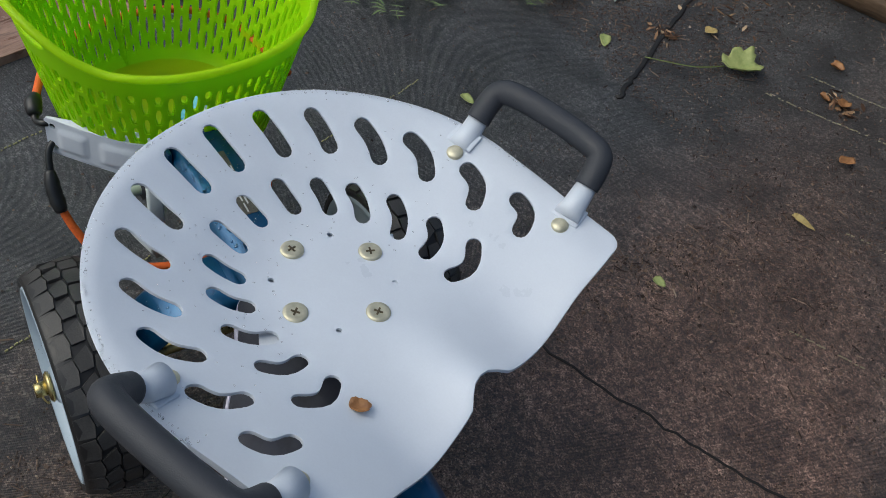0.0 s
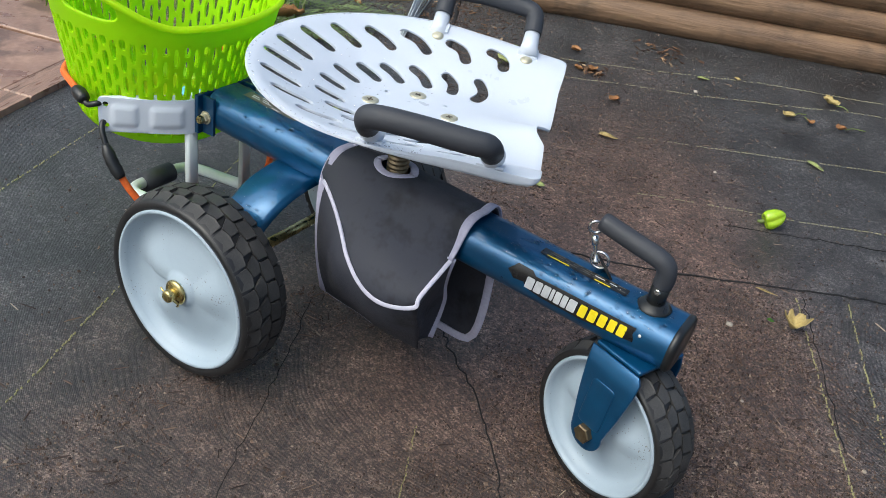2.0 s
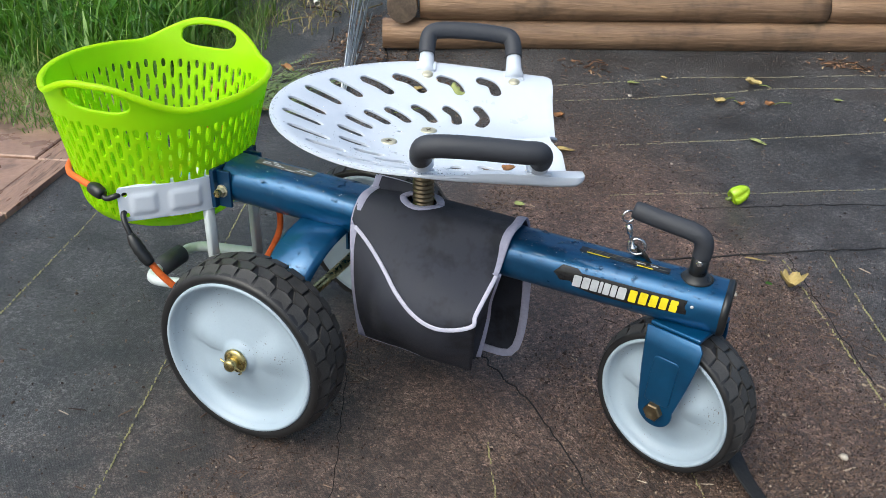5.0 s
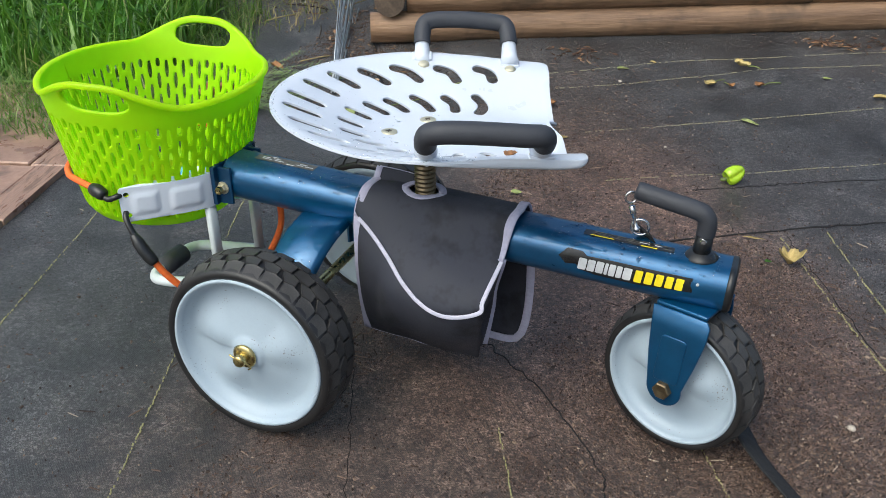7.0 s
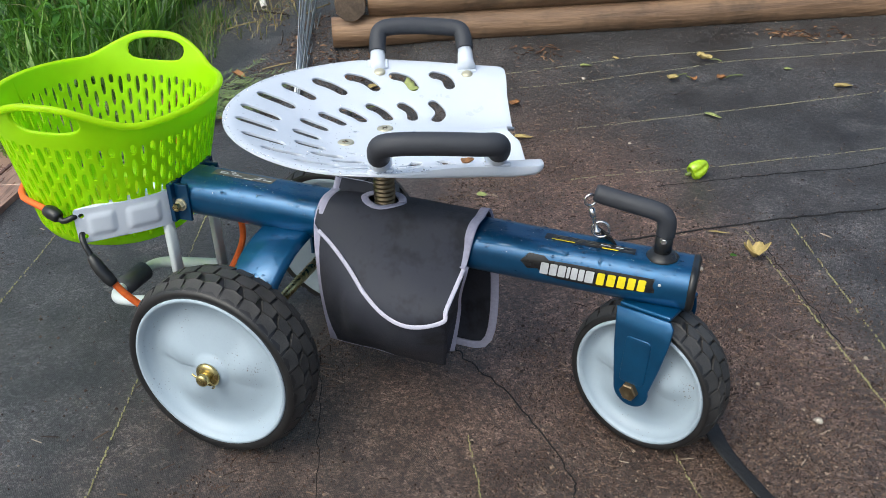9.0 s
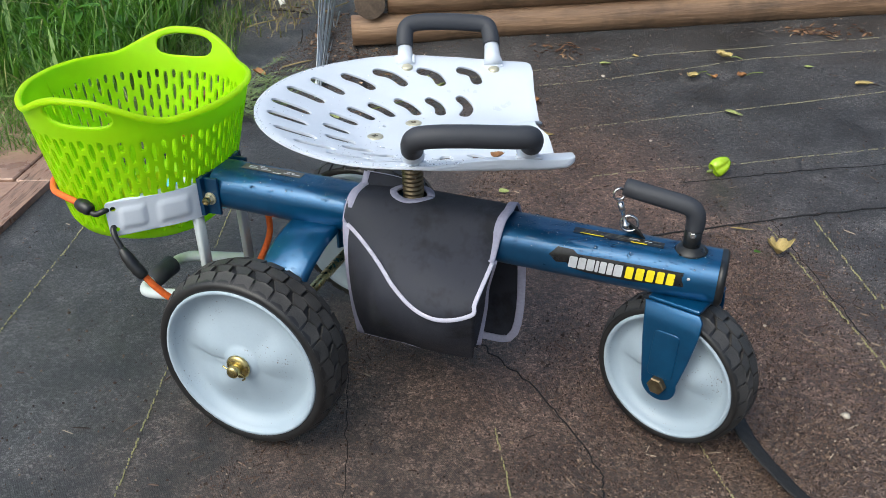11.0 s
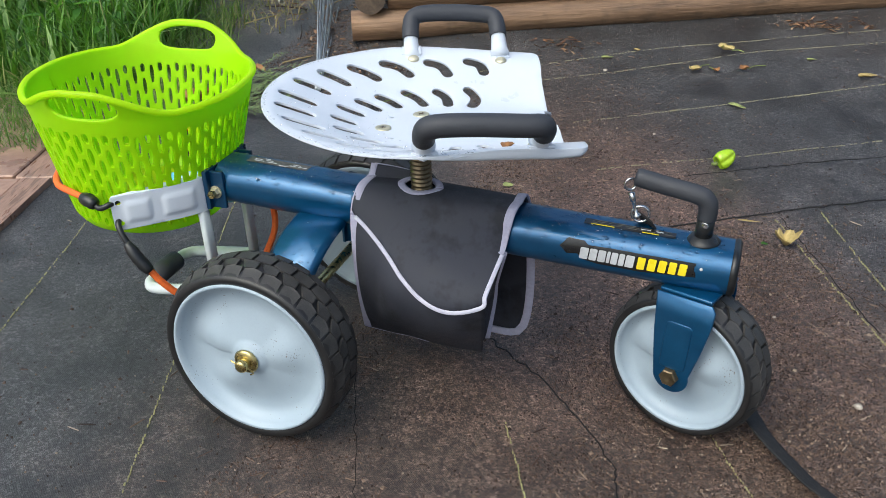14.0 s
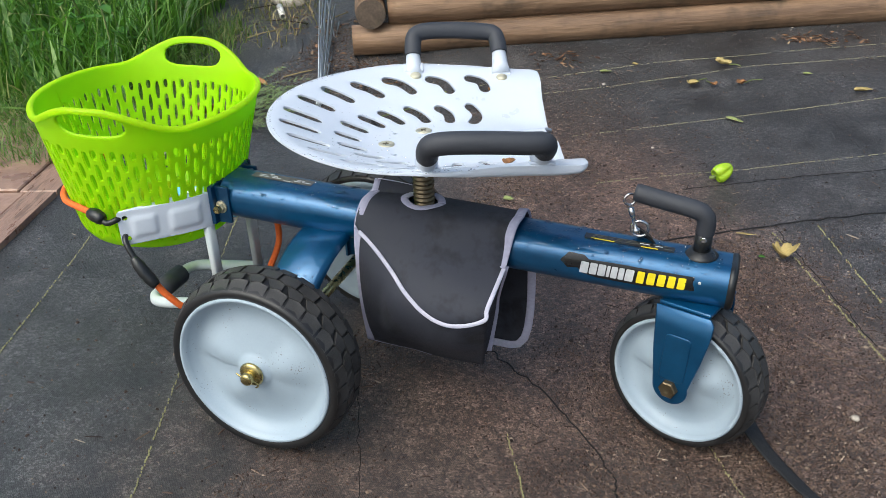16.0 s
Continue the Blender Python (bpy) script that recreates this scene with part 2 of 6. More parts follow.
# ---- mesh helpers ----
def smooth01(a, b, x):
    t = min(1.0, max(0.0, (x - a) / (b - a)))
    return t * t * (3 - 2 * t)


def part(name, bm, material, parent=None, label="", smooth=True, kind=""):
    me = bpy.data.meshes.new(name)
    bm.normal_update()
    bm.to_mesh(me)
    bm.free()
    me.materials.append(material)
    if smooth:
        me.shade_smooth()
    ob = new(name, me)
    if parent:
        ob.parent = parent
    return tagged(ob, label, kind=kind)


def edge_split(ob, degrees=35):
    ob.data.set_sharp_from_angle(angle=radians(degrees))
    return ob


def box(sx, sy, sz, m=None, bevel=0.0, seg=2):
    bm = bmesh.new()
    bmesh.ops.create_cube(bm, size=1, matrix=(m or Matrix()) @ Matrix.Diagonal((sx, sy, sz, 1)))
    if bevel:
        bmesh.ops.bevel(bm, geom=bm.edges[:], offset=bevel, segments=seg, profile=0.6, affect="EDGES")
    return bm


def lathe(profile, m=None, n=48):
    """Turns (radius, height) pairs round z."""
    bm = bmesh.new()
    rings = []
    for r, h in profile:
        rings.append([bm.verts.new((r * math.cos(2 * math.pi * i / n), r * math.sin(2 * math.pi * i / n), h)) for i in range(n)] if r > 1e-6 else [bm.verts.new((0, 0, h))])
    for a, b in zip(rings, rings[1:]):
        for i in range(n):
            j = (i + 1) % n
            if len(a) == 1:
                bm.faces.new((a[0], b[j], b[i]))
            elif len(b) == 1:
                bm.faces.new((a[i], a[j], b[0]))
            else:
                bm.faces.new((a[i], a[j], b[j], b[i]))
    bmesh.ops.recalc_face_normals(bm, faces=bm.faces[:])
    if m:
        bm.transform(m)
    return bm


def spline(points, n=8):
    """A smooth line through the points."""
    p = [Vector(q) for q in points]
    out = []
    for i in range(len(p) - 1):
        a, b, c, d = p[max(i - 1, 0)], p[i], p[i + 1], p[min(i + 2, len(p) - 1)]
        for k in range(n):
            s = k / n
            out.append(0.5 * ((2 * b) + (c - a) * s + (2 * a - 5 * b + 4 * c - d) * s * s + (3 * b - a - 3 * c + d) * s**3))
    return out + [p[-1]]


def sweep(path, radius, n=12, flat=None, bm=None, cap=True, closed=False):
    """A tube along a path. radius: a number or one a point. flat: (width, thickness, up) for a strap."""
    path = [Vector(p) for p in path]
    bm = bm or bmesh.new()
    rings, up = [], Vector((0, 0, 1)) if not flat else Vector(flat[2])
    last = None
    for i, p in enumerate(path):
        if closed:
            d = path[(i + 1) % len(path)] - path[i - 1]
        else:
            d = path[min(i + 1, len(path) - 1)] - path[max(i - 1, 0)]
        d.normalize()
        if last is None or flat:
            side = d.cross(up)
            if side.length < 1e-4:
                side = d.cross(Vector((0, 1, 0)))
        else:
            side = last - d * last.dot(d)
        side.normalize()
        last = side
        other = side.cross(d)
        r = radius[i] if isinstance(radius, (list, tuple)) else radius
        ring = []
        for k in range(n):
            a = 2 * math.pi * (k + 0.5) / n
            if flat:
                c, s = math.cos(a), math.sin(a)
                ring.append(bm.verts.new(p + side * flat[0] / 2 * (abs(c) ** 0.3) * (1 if c > 0 else -1) + other * flat[1] / 2 * (abs(s) ** 0.6) * (1 if s > 0 else -1)))
            else:
                ring.append(bm.verts.new(p + side * r * math.cos(a) + other * r * math.sin(a)))
        rings.append(ring)
    for a, b in zip(rings, rings[1:] + ([rings[0]] if closed else [])):
        for k in range(n):
            j = (k + 1) % n
            bm.faces.new((a[k], a[j], b[j], b[k]))
    if cap and not closed:
        bm.faces.new(rings[0][::-1])
        bm.faces.new(rings[-1])
    bmesh.ops.recalc_face_normals(bm, faces=bm.faces[:])
    return bm


def inside(poly, pts):
    x, y = pts[:, 0], pts[:, 1]
    hit = np.zeros(len(pts), bool)
    for (x0, y0), (x1, y1) in zip(poly, np.roll(poly, -1, 0)):
        cross = (y0 > y) != (y1 > y)
        hit ^= cross & (x < (x1 - x0) * (y - y0) / (y1 - y0 + 1e-15) + x0)
    return hit


def near_loop(poly, pts, dist):
    q = np.roll(poly, -1, 0)
    close = np.zeros(len(pts), bool)
    for a, b in zip(poly, q):
        d = b - a
        s = np.clip(((pts - a) @ d) / (d @ d + 1e-15), 0, 1)
        close |= np.hypot(*(pts - a - s[:, None] * d).T) < dist
    return close


def sheet(outline, holes, step, place):
    """A bmesh of the flat outline with holes, meshed at that step and laid out by place(u, v)."""
    from mathutils.geometry import delaunay_2d_cdt
    outline, holes = np.array(outline, float), [np.array(h, float) for h in holes]
    lo, hi = outline.min(0), outline.max(0)
    gu, gv = np.meshgrid(np.arange(lo[0] + step / 2, hi[0], step), np.arange(lo[1] + step / 2, hi[1], step))
    grid = np.stack([gu.ravel(), gv.ravel()], 1)
    ok = inside(outline, grid) & ~near_loop(outline, grid, step * 0.35)
    for h in holes:
        c, r = h.mean(0), np.hypot(*(h - h.mean(0)).T).max() + step
        idx = np.nonzero(ok & (np.hypot(*(grid - c).T) < r))[0]
        if len(idx):
            ok[idx] &= ~(inside(h, grid[idx]) | near_loop(h, grid[idx], step * 0.3))
    pts, edges = [Vector(p) for p in outline], []
    loops = [(0, len(outline))]
    for h in holes:
        loops.append((len(pts), len(h)))
        pts += [Vector(p) for p in h]
    for s, n in loops:
        edges += [(s + i, s + (i + 1) % n) for i in range(n)]
    pts += [Vector(p) for p in grid[ok]]
    v, _, f, *_ = delaunay_2d_cdt(pts, edges, [], 0, 1e-6)
    v = np.array([tuple(p) for p in v])
    mid = np.array([v[list(t)].mean(0) for t in f])
    keep = inside(outline, mid)
    for h in holes:
        c, r = h.mean(0), np.hypot(*(h - h.mean(0)).T).max()
        idx = np.nonzero(keep & (np.hypot(*(mid - c).T) < r))[0]
        if len(idx):
            keep[idx] &= ~inside(h, mid[idx])
    bm = bmesh.new()
    verts = [bm.verts.new(place(*p)) for p in v]
    for t, k in zip(f, keep):
        if k:
            bm.faces.new([verts[i] for i in t])
    bmesh.ops.delete(bm, geom=[q for q in bm.verts if not q.link_faces], context="VERTS")
    return bm


def capsule(line, width, n=5):
    """The outline of a slot along a line of points."""
    line = np.array(line, float)
    d = np.gradient(line, axis=0)
    d /= np.hypot(*d.T)[:, None]
    side = np.stack([-d[:, 1], d[:, 0]], 1) * width / 2
    cap = lambda p, e, s: [p + math.cos(a) * s + math.sin(a) * e for a in np.linspace(0, math.pi, n + 2)[1:-1]]
    return np.array([*(line + side), *cap(line[-1], d[-1] * width / 2, side[-1]), *(line - side)[::-1], *cap(line[0], -d[0] * width / 2, -side[0])])


def thick(ob, t, offset=-1.0, crisp=True):
    mod = ob.modifiers.new("thickness", "SOLIDIFY")
    mod.thickness, mod.offset = t, offset
    if crisp:
        ob.modifiers.new("crisp", "EDGE_SPLIT").split_angle = radians(50)
    return ob


def along(a, b):
    """The pose at a whose z points to b."""
    a, b = Vector(a), Vector(b)
    return Matrix.Translation(a) @ (b - a).to_track_quat("Z", "Y").to_matrix().to_4x4()


def beads(spots, seed):
    """Water drops: flattened domes at (place, normal, radius)."""
    bm = bmesh.new()
    rng = random.Random(seed)
    for p, nrm, r in spots:
        q = Vector(nrm).to_track_quat("Z", "Y").to_matrix().to_4x4()
        m = Matrix.Translation(p) @ q @ Matrix.Diagonal((r * rng.uniform(0.8, 1.2), r * rng.uniform(0.8, 1.3), r * 0.55, 1))
        bmesh.ops.create_icosphere(bm, subdivisions=1, radius=1, matrix=m)
    return bm


# ---- the ground ----
def ground_z(x, y):
    near = math.exp(-((x - 0.2) ** 2 + (y - 0.4) ** 2) / 4)
    dip = -0.0215 * math.exp(-((x - 0.53) ** 2 + (y - 0.01) ** 2) / 0.035) - 0.0100 * math.exp(-(x * x + (y + 0.2) ** 2) / 0.03) - 0.0085 * math.exp(-(x * x + (y - 0.2) ** 2) / 0.03)
    up = min(0.7, max(0.0, y - 0.85))
    return 0.112 * up * up + dip + near * (0.004 * noise.noise((x * 2.3, y * 2.3, 1)) + 0.003 * noise.noise((x * 7, y * 7, 4)))


def build_ground():
    bm = bmesh.new()
    xs = [-200, -60, -20, -8, -5] + list(np.arange(-3.2, 2.6, 0.05)) + [3, 5, 8, 20, 60, 200]
    ys = [-200, -60, -20, -8, -4] + list(np.arange(-2.0, 3.6, 0.05)) + [4, 6, 9, 20, 60, 200]
    rows = [[bm.verts.new((x, y, ground_z(x, y))) for x in xs] for y in ys]
    for a, b in zip(rows, rows[1:]):
        for i in range(len(xs) - 1):
            bm.faces.new((a[i], a[i + 1], b[i + 1], b[i]))
    return tagged(part("ground", bm, MAT), "black woven weed mat with brown soil washed over it", "ground", kind="structure")


ground = build_ground()


def stitched(name, points, material, dash, gap, width, seed, label):
    """A marker thread woven into the mat: a row of short flat dashes."""
    rng = random.Random(seed)
    bm = bmesh.new()
    pts = [Vector((*p, 0)) for p in points]
    for a, b in zip(pts, pts[1:]):
        d = (b - a).normalized()
        s, side = 0.0, Vector((-d.y, d.x, 0))
        while s < (b - a).length:
            if rng.random() < 0.82:
                w = width * rng.uniform(0.5, 1.2)
                c = a + d * s + side * rng.uniform(-0.0012, 0.0012)
                e = c + d * dash * rng.uniform(0.5, 1.3)
                quad = [c - side * w / 2, e - side * w / 2, e + side * w / 2, c + side * w / 2]
                top = [bm.verts.new((q.x, q.y, ground_z(q.x, q.y) + 0.0022)) for q in quad]
                low = [bm.verts.new((q.x, q.y, ground_z(q.x, q.y) - 0.002)) for q in quad]
                bm.faces.new(top)
                for i in range(4):
                    bm.faces.new((low[i], low[(i + 1) % 4], top[(i + 1) % 4], top[i]))
            s += dash + gap
    ob = part(name, bm, material, ground, label, smooth=False, kind="stuff")
    return ob


YELLOW_LINES = [
    [(-0.40, -0.50), (-0.541, -0.157), (-0.681, 0.203), (-0.80, 0.50)],
    [(-0.03, -0.56), (-0.099, -0.402), (-0.218, -0.125), (-0.394, 0.269), (-0.50, 0.52)],
    [(0.30, -0.08), (0.365, -0.202), (0.50, -0.46)],
    [(0.56, 0.01), (0.617, -0.094), (0.75, -0.33)],
    [(0.675, 0.701), (0.781, 0.438), (0.90, 0.15)],
    [(0.593, 0.654), (0.752, 0.327), (0.86, 0.10)],
]
for k, line in enumerate(YELLOW_LINES):
    stitched("marker_thread", line, THREAD, 0.0042, 0.0026, 0.0017, 10 + k, "faded yellow marker thread woven in the mat")
PALE_LINES = [
    [(0.10, 1.043), (0.166, 1.081), (0.473, 1.255), (0.849, 1.450), (1.3, 1.70)],
    [(0.22, 0.785), (0.361, 0.870), (0.656, 1.035), (0.847, 1.144), (1.3, 1.41)],
    [(-0.25, 1.175), (-0.073, 1.272), (0.168, 1.399), (0.652, 1.662), (0.854, 1.773), (1.3, 2.02)],
    [(-0.25, 1.30), (-0.077, 1.391), (0.445, 1.673), (0.615, 1.770), (1.3, 2.16)],
]
for k, line in enumerate(PALE_LINES):
    stitched("marker_thread", line, THREADW, 0.0060, 0.0026, 0.0013, 30 + k, "pale worn marker thread woven in the mat")


def fold(points, width, height, seed):
    rng = random.Random(seed)
    pts = [p + Vector((rng.uniform(-1, 1), rng.uniform(-1, 1), 0)) * 0.0035 for p in spline([(*p, 0) for p in points], 10)]
    pts = [Vector((p.x, p.y, ground_z(p.x, p.y) + height * 0.2)) for p in pts]
    return part("mat_fold", sweep(pts, 0, 8, (width, height, (0, 0, 1))), SEAM, ground, "dark overlapped edge of the weed mat")


fold([(0.096, 0.403), (0.292, 0.497), (0.422, 0.566), (0.609, 0.69), (0.79, 0.802), (1.3, 1.10)], 0.0034, 0.003, 1)
fold([(0.20, 0.12), (0.233, 0.091), (0.329, 0.022), (0.434, -0.081), (0.47, -0.159), (0.50, -0.35)], 0.0024, 0.0018, 2)
fold([(0.012, 0.032), (0.09, -0.12), (0.173, -0.284), (0.25, -0.43)], 0.0012, 0.0010, 3)
fold([(-0.75, 1.56), (-0.640, 1.360), (-0.512, 1.150), (-0.405, 0.977), (-0.34, 0.87)], 0.010, 0.005, 4)
fold([(0.40, 0.80), (0.544, 0.895), (0.672, 0.964), (0.95, 1.12)], 0.0024, 0.002, 6)
fold([(0.603, 0.66), (0.68, 0.50), (0.77, 0.30)], 0.0018, 0.0016, 5)


# ---- the cart: wheels ----
CART = pose(-0.0097, 0.0038, 0, 0, 0, 2.5)
cart = tagged(new("garden_seat_cart"), "wheeled garden work seat, white pan seat on a blue wet tube", "garden cart")
cart.matrix_world = CART
cart.empty_display_size = 0.1


def tyre_parts(wheel, radius, rim, width, blocks, seed):
    """A tyre about the y axis with its near face towards -y: carcass with rounded shoulders, and raised tread blocks."""
    w = width / 2
    base = radius - 0.004
    shape = [(rim - 0.004, -w + 0.006), (rim, -w + 0.001), (rim + (base - rim) * 0.55, -w - 0.001), (base - 0.0035, -w + 0.003), (base - 0.001, -w + 0.011), (base, -w * 0.35), (base, w * 0.35), (base - 0.002, w - 0.013), (base - 0.006, w - 0.004), (rim + (base - rim) * 0.45, w), (rim, w - 0.001), (rim - 0.004, w - 0.006)]
    turn = pose(0, 0, 0, -90)
    part("tyre", lathe(shape, turn, 72), SIDEWALL, wheel, "black rubber tyre with chunky worn tread")

    def crown(v):
        a = abs(v) / w
        return radius - 0.0005 - (0.0075 * max(0.0, a - 0.45) / 0.5 if a > 0.45 else 0)

    bm = bmesh.new()
    rng = random.Random(seed)
    step = 2 * math.pi / blocks
    g = 0.045 * step
    for i in range(blocks):
        c = i * step
        # four staggered rows, in (turn, across)
        kinds = [
            [(0.05, -0.96), (0.93, -0.96), (1.02, -0.52), (0.60, -0.44), (0.10, -0.50)],
            [(0.50, -0.42), (1.04, -0.50), (1.42, -0.08), (0.98, 0.00), (0.56, -0.06)],
            [(0.08, 0.02), (0.54, -0.02), (0.98, 0.04), (0.94, 0.44), (0.52, 0.50), (0.04, 0.46)],
            [(0.54, 0.54), (0.96, 0.48), (1.48, 0.52), (1.40, 0.96), (0.60, 0.96)],
        ]
        for shape2 in kinds:
            mid = (sum(p[0] for p in shape2) / len(shape2), sum(p[1] for p in shape2) / len(shape2))
            top, low = [], []
            for u, v in shape2:
                u2, v2 = mid[0] + (u - mid[0]) * 0.955, mid[1] + (v - mid[1]) * 0.955
                for ring, drop, grow in ((top, 0.0, 1.0), (low, 0.005, 1.03)):
                    uu, vv = mid[0] + (u2 - mid[0]) * grow, mid[1] + (v2 - mid[1]) * grow
                    a, y = c + uu * step, vv * w
                    r = crown(y) - drop
                    ring.append(bm.verts.new((r * math.cos(a), y, r * math.sin(a))))
            bm.faces.new(top)
            for k in range(len(top)):
                j = (k + 1) % len(top)
                bm.faces.new((low[k], low[j], top[j], top[k]))
    bmesh.ops.recalc_face_normals(bm, faces=bm.faces[:])
    part("tread", bm, RUBBER, wheel, smooth=False, kind="stuff")


def rim_part(wheel, rim, width, depth, boss):
    w = width / 2
    prof = []
    for r, h in [(rim - 0.002, 0.010), (rim, 0.001), (rim - 0.0015, -0.0012), (rim - 0.005, -0.0005), (rim * 0.93, depth * 0.35), (rim * 0.87, depth * 0.85), (rim * 0.78, depth), (rim * 0.60, depth * 0.86), (rim * 0.42, depth * 0.52), (boss + 0.010, depth * 0.40), (boss + 0.004, depth * 0.30), (boss, depth * 0.05), (0, depth * 0.05)]:
        prof.append((r, h))
    bm = lathe(prof, None, 90)
    # five soft swells pressed into the dish
    for v in bm.verts:
        r = math.hypot(v.co.x, v.co.y)
        if boss + 0.008 < r < rim * 0.86:
            a = math.atan2(v.co.y, v.co.x)
            k = math.sin(math.pi * (r - boss) / (rim * 0.86 - boss))
            v.co.z -= 0.0095 * k * k * max(0.0, math.cos(2.5 * a + 0.6)) ** 1.5
    bm.transform(pose(0, -w, 0, -90))
    return part("rim", bm, RIMWHITE, wheel, "white pressed steel wheel disc, mud speckled")


def hex_bolt(name, parent, place, towards, r, h, material, washer=0.0, label=""):
    m = along(place, Vector(place) + Vector(towards))
    bm = lathe([(0, 0), (r, 0), (r, h * 0.8), (r * 0.86, h), (r * 0.4, h), (0, h * 0.9)], None, 6)
    if washer:
        bm2 = lathe([(0, -0.001), (washer, -0.001), (washer, 0.0015), (0, 0.0015)], None, 24)
        me = bpy.data.meshes.new("tmp")
        bm2.to_mesh(me)
        bm.from_mesh(me)
        bm2.free()
        bpy.data.meshes.remove(me)
    bm.transform(m)
    return part(name, bm, material, parent, label, smooth=False)


def axle_end(wheel, y):
    """Washer, nut and split pin on the end of the axle."""
    m = pose(0, y, 0, 90)
    part("washer", lathe([(0, -0.002), (0.0165, -0.002), (0.0175, 0.0005), (0.015, 0.003), (0.010, 0.004), (0, 0.004)], m, 28), ZINC, wheel, "yellow zinc washer")
    part("axle_tip", lathe([(0, 0), (0.0085, 0), (0.0085, 0.014), (0.0070, 0.016), (0, 0.016)], m, 24), ZINC, wheel)
    bm = sweep(spline([(-0.017, y - 0.009, 0.004), (-0.009, y - 0.010, 0.001), (0.008, y - 0.010, -0.003), (0.012, y - 0.006, -0.012), (0.007, y - 0.005, -0.016)], 4), 0.0012, 6)
    part("split_pin", bm, ZINC, wheel)


REAR_R, REAR_RIM, REAR_W, REAR_Y = 0.1310, 0.1115, 0.074, 0.186


def rear_wheel(side):
    wheel = new("rear_wheel")
    wheel.parent = cart
    wheel.matrix_basis = pose(-0.002, -REAR_Y, 0.1242, 0, 0, -1.5) if side < 0 else pose(0.002, REAR_Y + 0.007, 0.1242, 0, 0, 178.5)
    tagged(wheel, "large rear wheel, white disc with black treaded tyre")
    tyre_parts(wheel, REAR_R, REAR_RIM, REAR_W, 29, 5)
    rim_part(wheel, REAR_RIM, REAR_W, 0.021, 0.019)
    axle_end(wheel, -REAR_W / 2 - 0.002)
    w = REAR_W / 2
    part("inner_disc", lathe([(REAR_RIM + 0.001, w - 0.001), (REAR_RIM - 0.004, w + 0.0005), (REAR_RIM * 0.93, w - 0.002), (REAR_RIM * 0.84, w - 0.007), (REAR_RIM * 0.5, w - 0.006), (0.03, w - 0.003), (0.02, w + 0.004), (0, w + 0.004)], pose(0, 0, 0, -90), 64), RIMWHITE, wheel)
    return wheel


rear_wheel(-1)
rear_wheel(1)

FRONT_AT, FRONT_R, FRONT_RIM, FRONT_W = Vector((0.531, -0.007, 0.0870)), 0.1075, 0.0915, 0.066
caster = tagged(new("caster"), "swivelling front fork and wheel, turned a little")
caster.parent = cart
caster.matrix_basis = Matrix.Translation(FRONT_AT) @ pose(0, 0, 0, 0, 0, -20.0)
front = caster
tyre_parts(front, FRONT_R, FRONT_RIM, FRONT_W, 25, 6)
rim_part(front, FRONT_RIM, FRONT_W, 0.018, 0.016)
part("inner_disc", lathe([(FRONT_RIM, 0.029), (FRONT_RIM * 0.9, 0.018), (0.03, 0.02), (0.016, 0.036), (0, 0.036)], pose(0, 0, 0, -90), 64), RIMWHITE, front)

part("axle", sweep([(0, -0.215, 0.1242), (0, 0.215, 0.1242)], 0.0075, 20), ZINC, cart, "yellow zinc plated axle rod")

# ---- the cart: blue tube ----
TUBE_A, TUBE_B = Vector((-0.140, 0, 0.2745)), Vector((0.572, 0, 0.2265))
TW, TH, TR = 0.078, 0.060, 0.026
TUBE_DIR = (TUBE_B - TUBE_A).normalized()
TUBE_UP = Vector((-TUBE_DIR.z, 0, TUBE_DIR.x))


def tube_profile(s):
    """A point (y, up) on the tube's outline and its outward normal; s runs up from the middle of the near side."""
    sy, sz = TW / 2 - TR, TH / 2 - TR
    legs = [(sz, "l"), (TR * math.pi / 2, "a"), (2 * sy, "t"), (TR * math.pi / 2, "b"), (2 * sz, "r"), (TR * math.pi / 2, "c"), (2 * sy, "u"), (TR * math.pi / 2, "d"), (sz, "e")]
    s %= sum(q for q, _ in legs)
    for q, kind in legs:
        if s <= q:
            break
        s -= q
    a = s / TR
    if kind == "l":
        return (-TW / 2, s), (-1, 0)
    if kind == "a":
        return (-sy - TR * math.cos(a), sz + TR * math.sin(a)), (-math.cos(a), math.sin(a))
    if kind == "t":
        return (-sy + s, TH / 2), (0, 1)
    if kind == "b":
        return (sy + TR * math.sin(a), sz + TR * math.cos(a)), (math.sin(a), math.cos(a))
    if kind == "r":
        return (TW / 2, sz - s), (1, 0)
    if kind == "c":
        return (sy + TR * math.cos(a), -sz - TR * math.sin(a)), (math.cos(a), -math.sin(a))
    if kind == "u":
        return (sy - s, -TH / 2), (0, -1)
    if kind == "d":
        return (-sy - TR * math.sin(a), -sz - TR * math.cos(a)), (-math.sin(a), -math.cos(a))
    return (-TW / 2, -sz + s), (-1, 0)


GIRTH = 2 * (TW + TH - 4 * TR) + 2 * math.pi * TR


def on_tube(x, s, out=0.0):
    (y, u), (ny, nu) = tube_profile(s)
    p = TUBE_A + TUBE_DIR * ((x - TUBE_A.x) / TUBE_DIR.x)
    return p + Vector((0, y + ny * out, 0)) + TUBE_UP * (u + nu * out)


def tube_normal(s):
    _, (ny, nu) = tube_profile(s)
    return Vector((0, ny, 0)) + TUBE_UP * nu


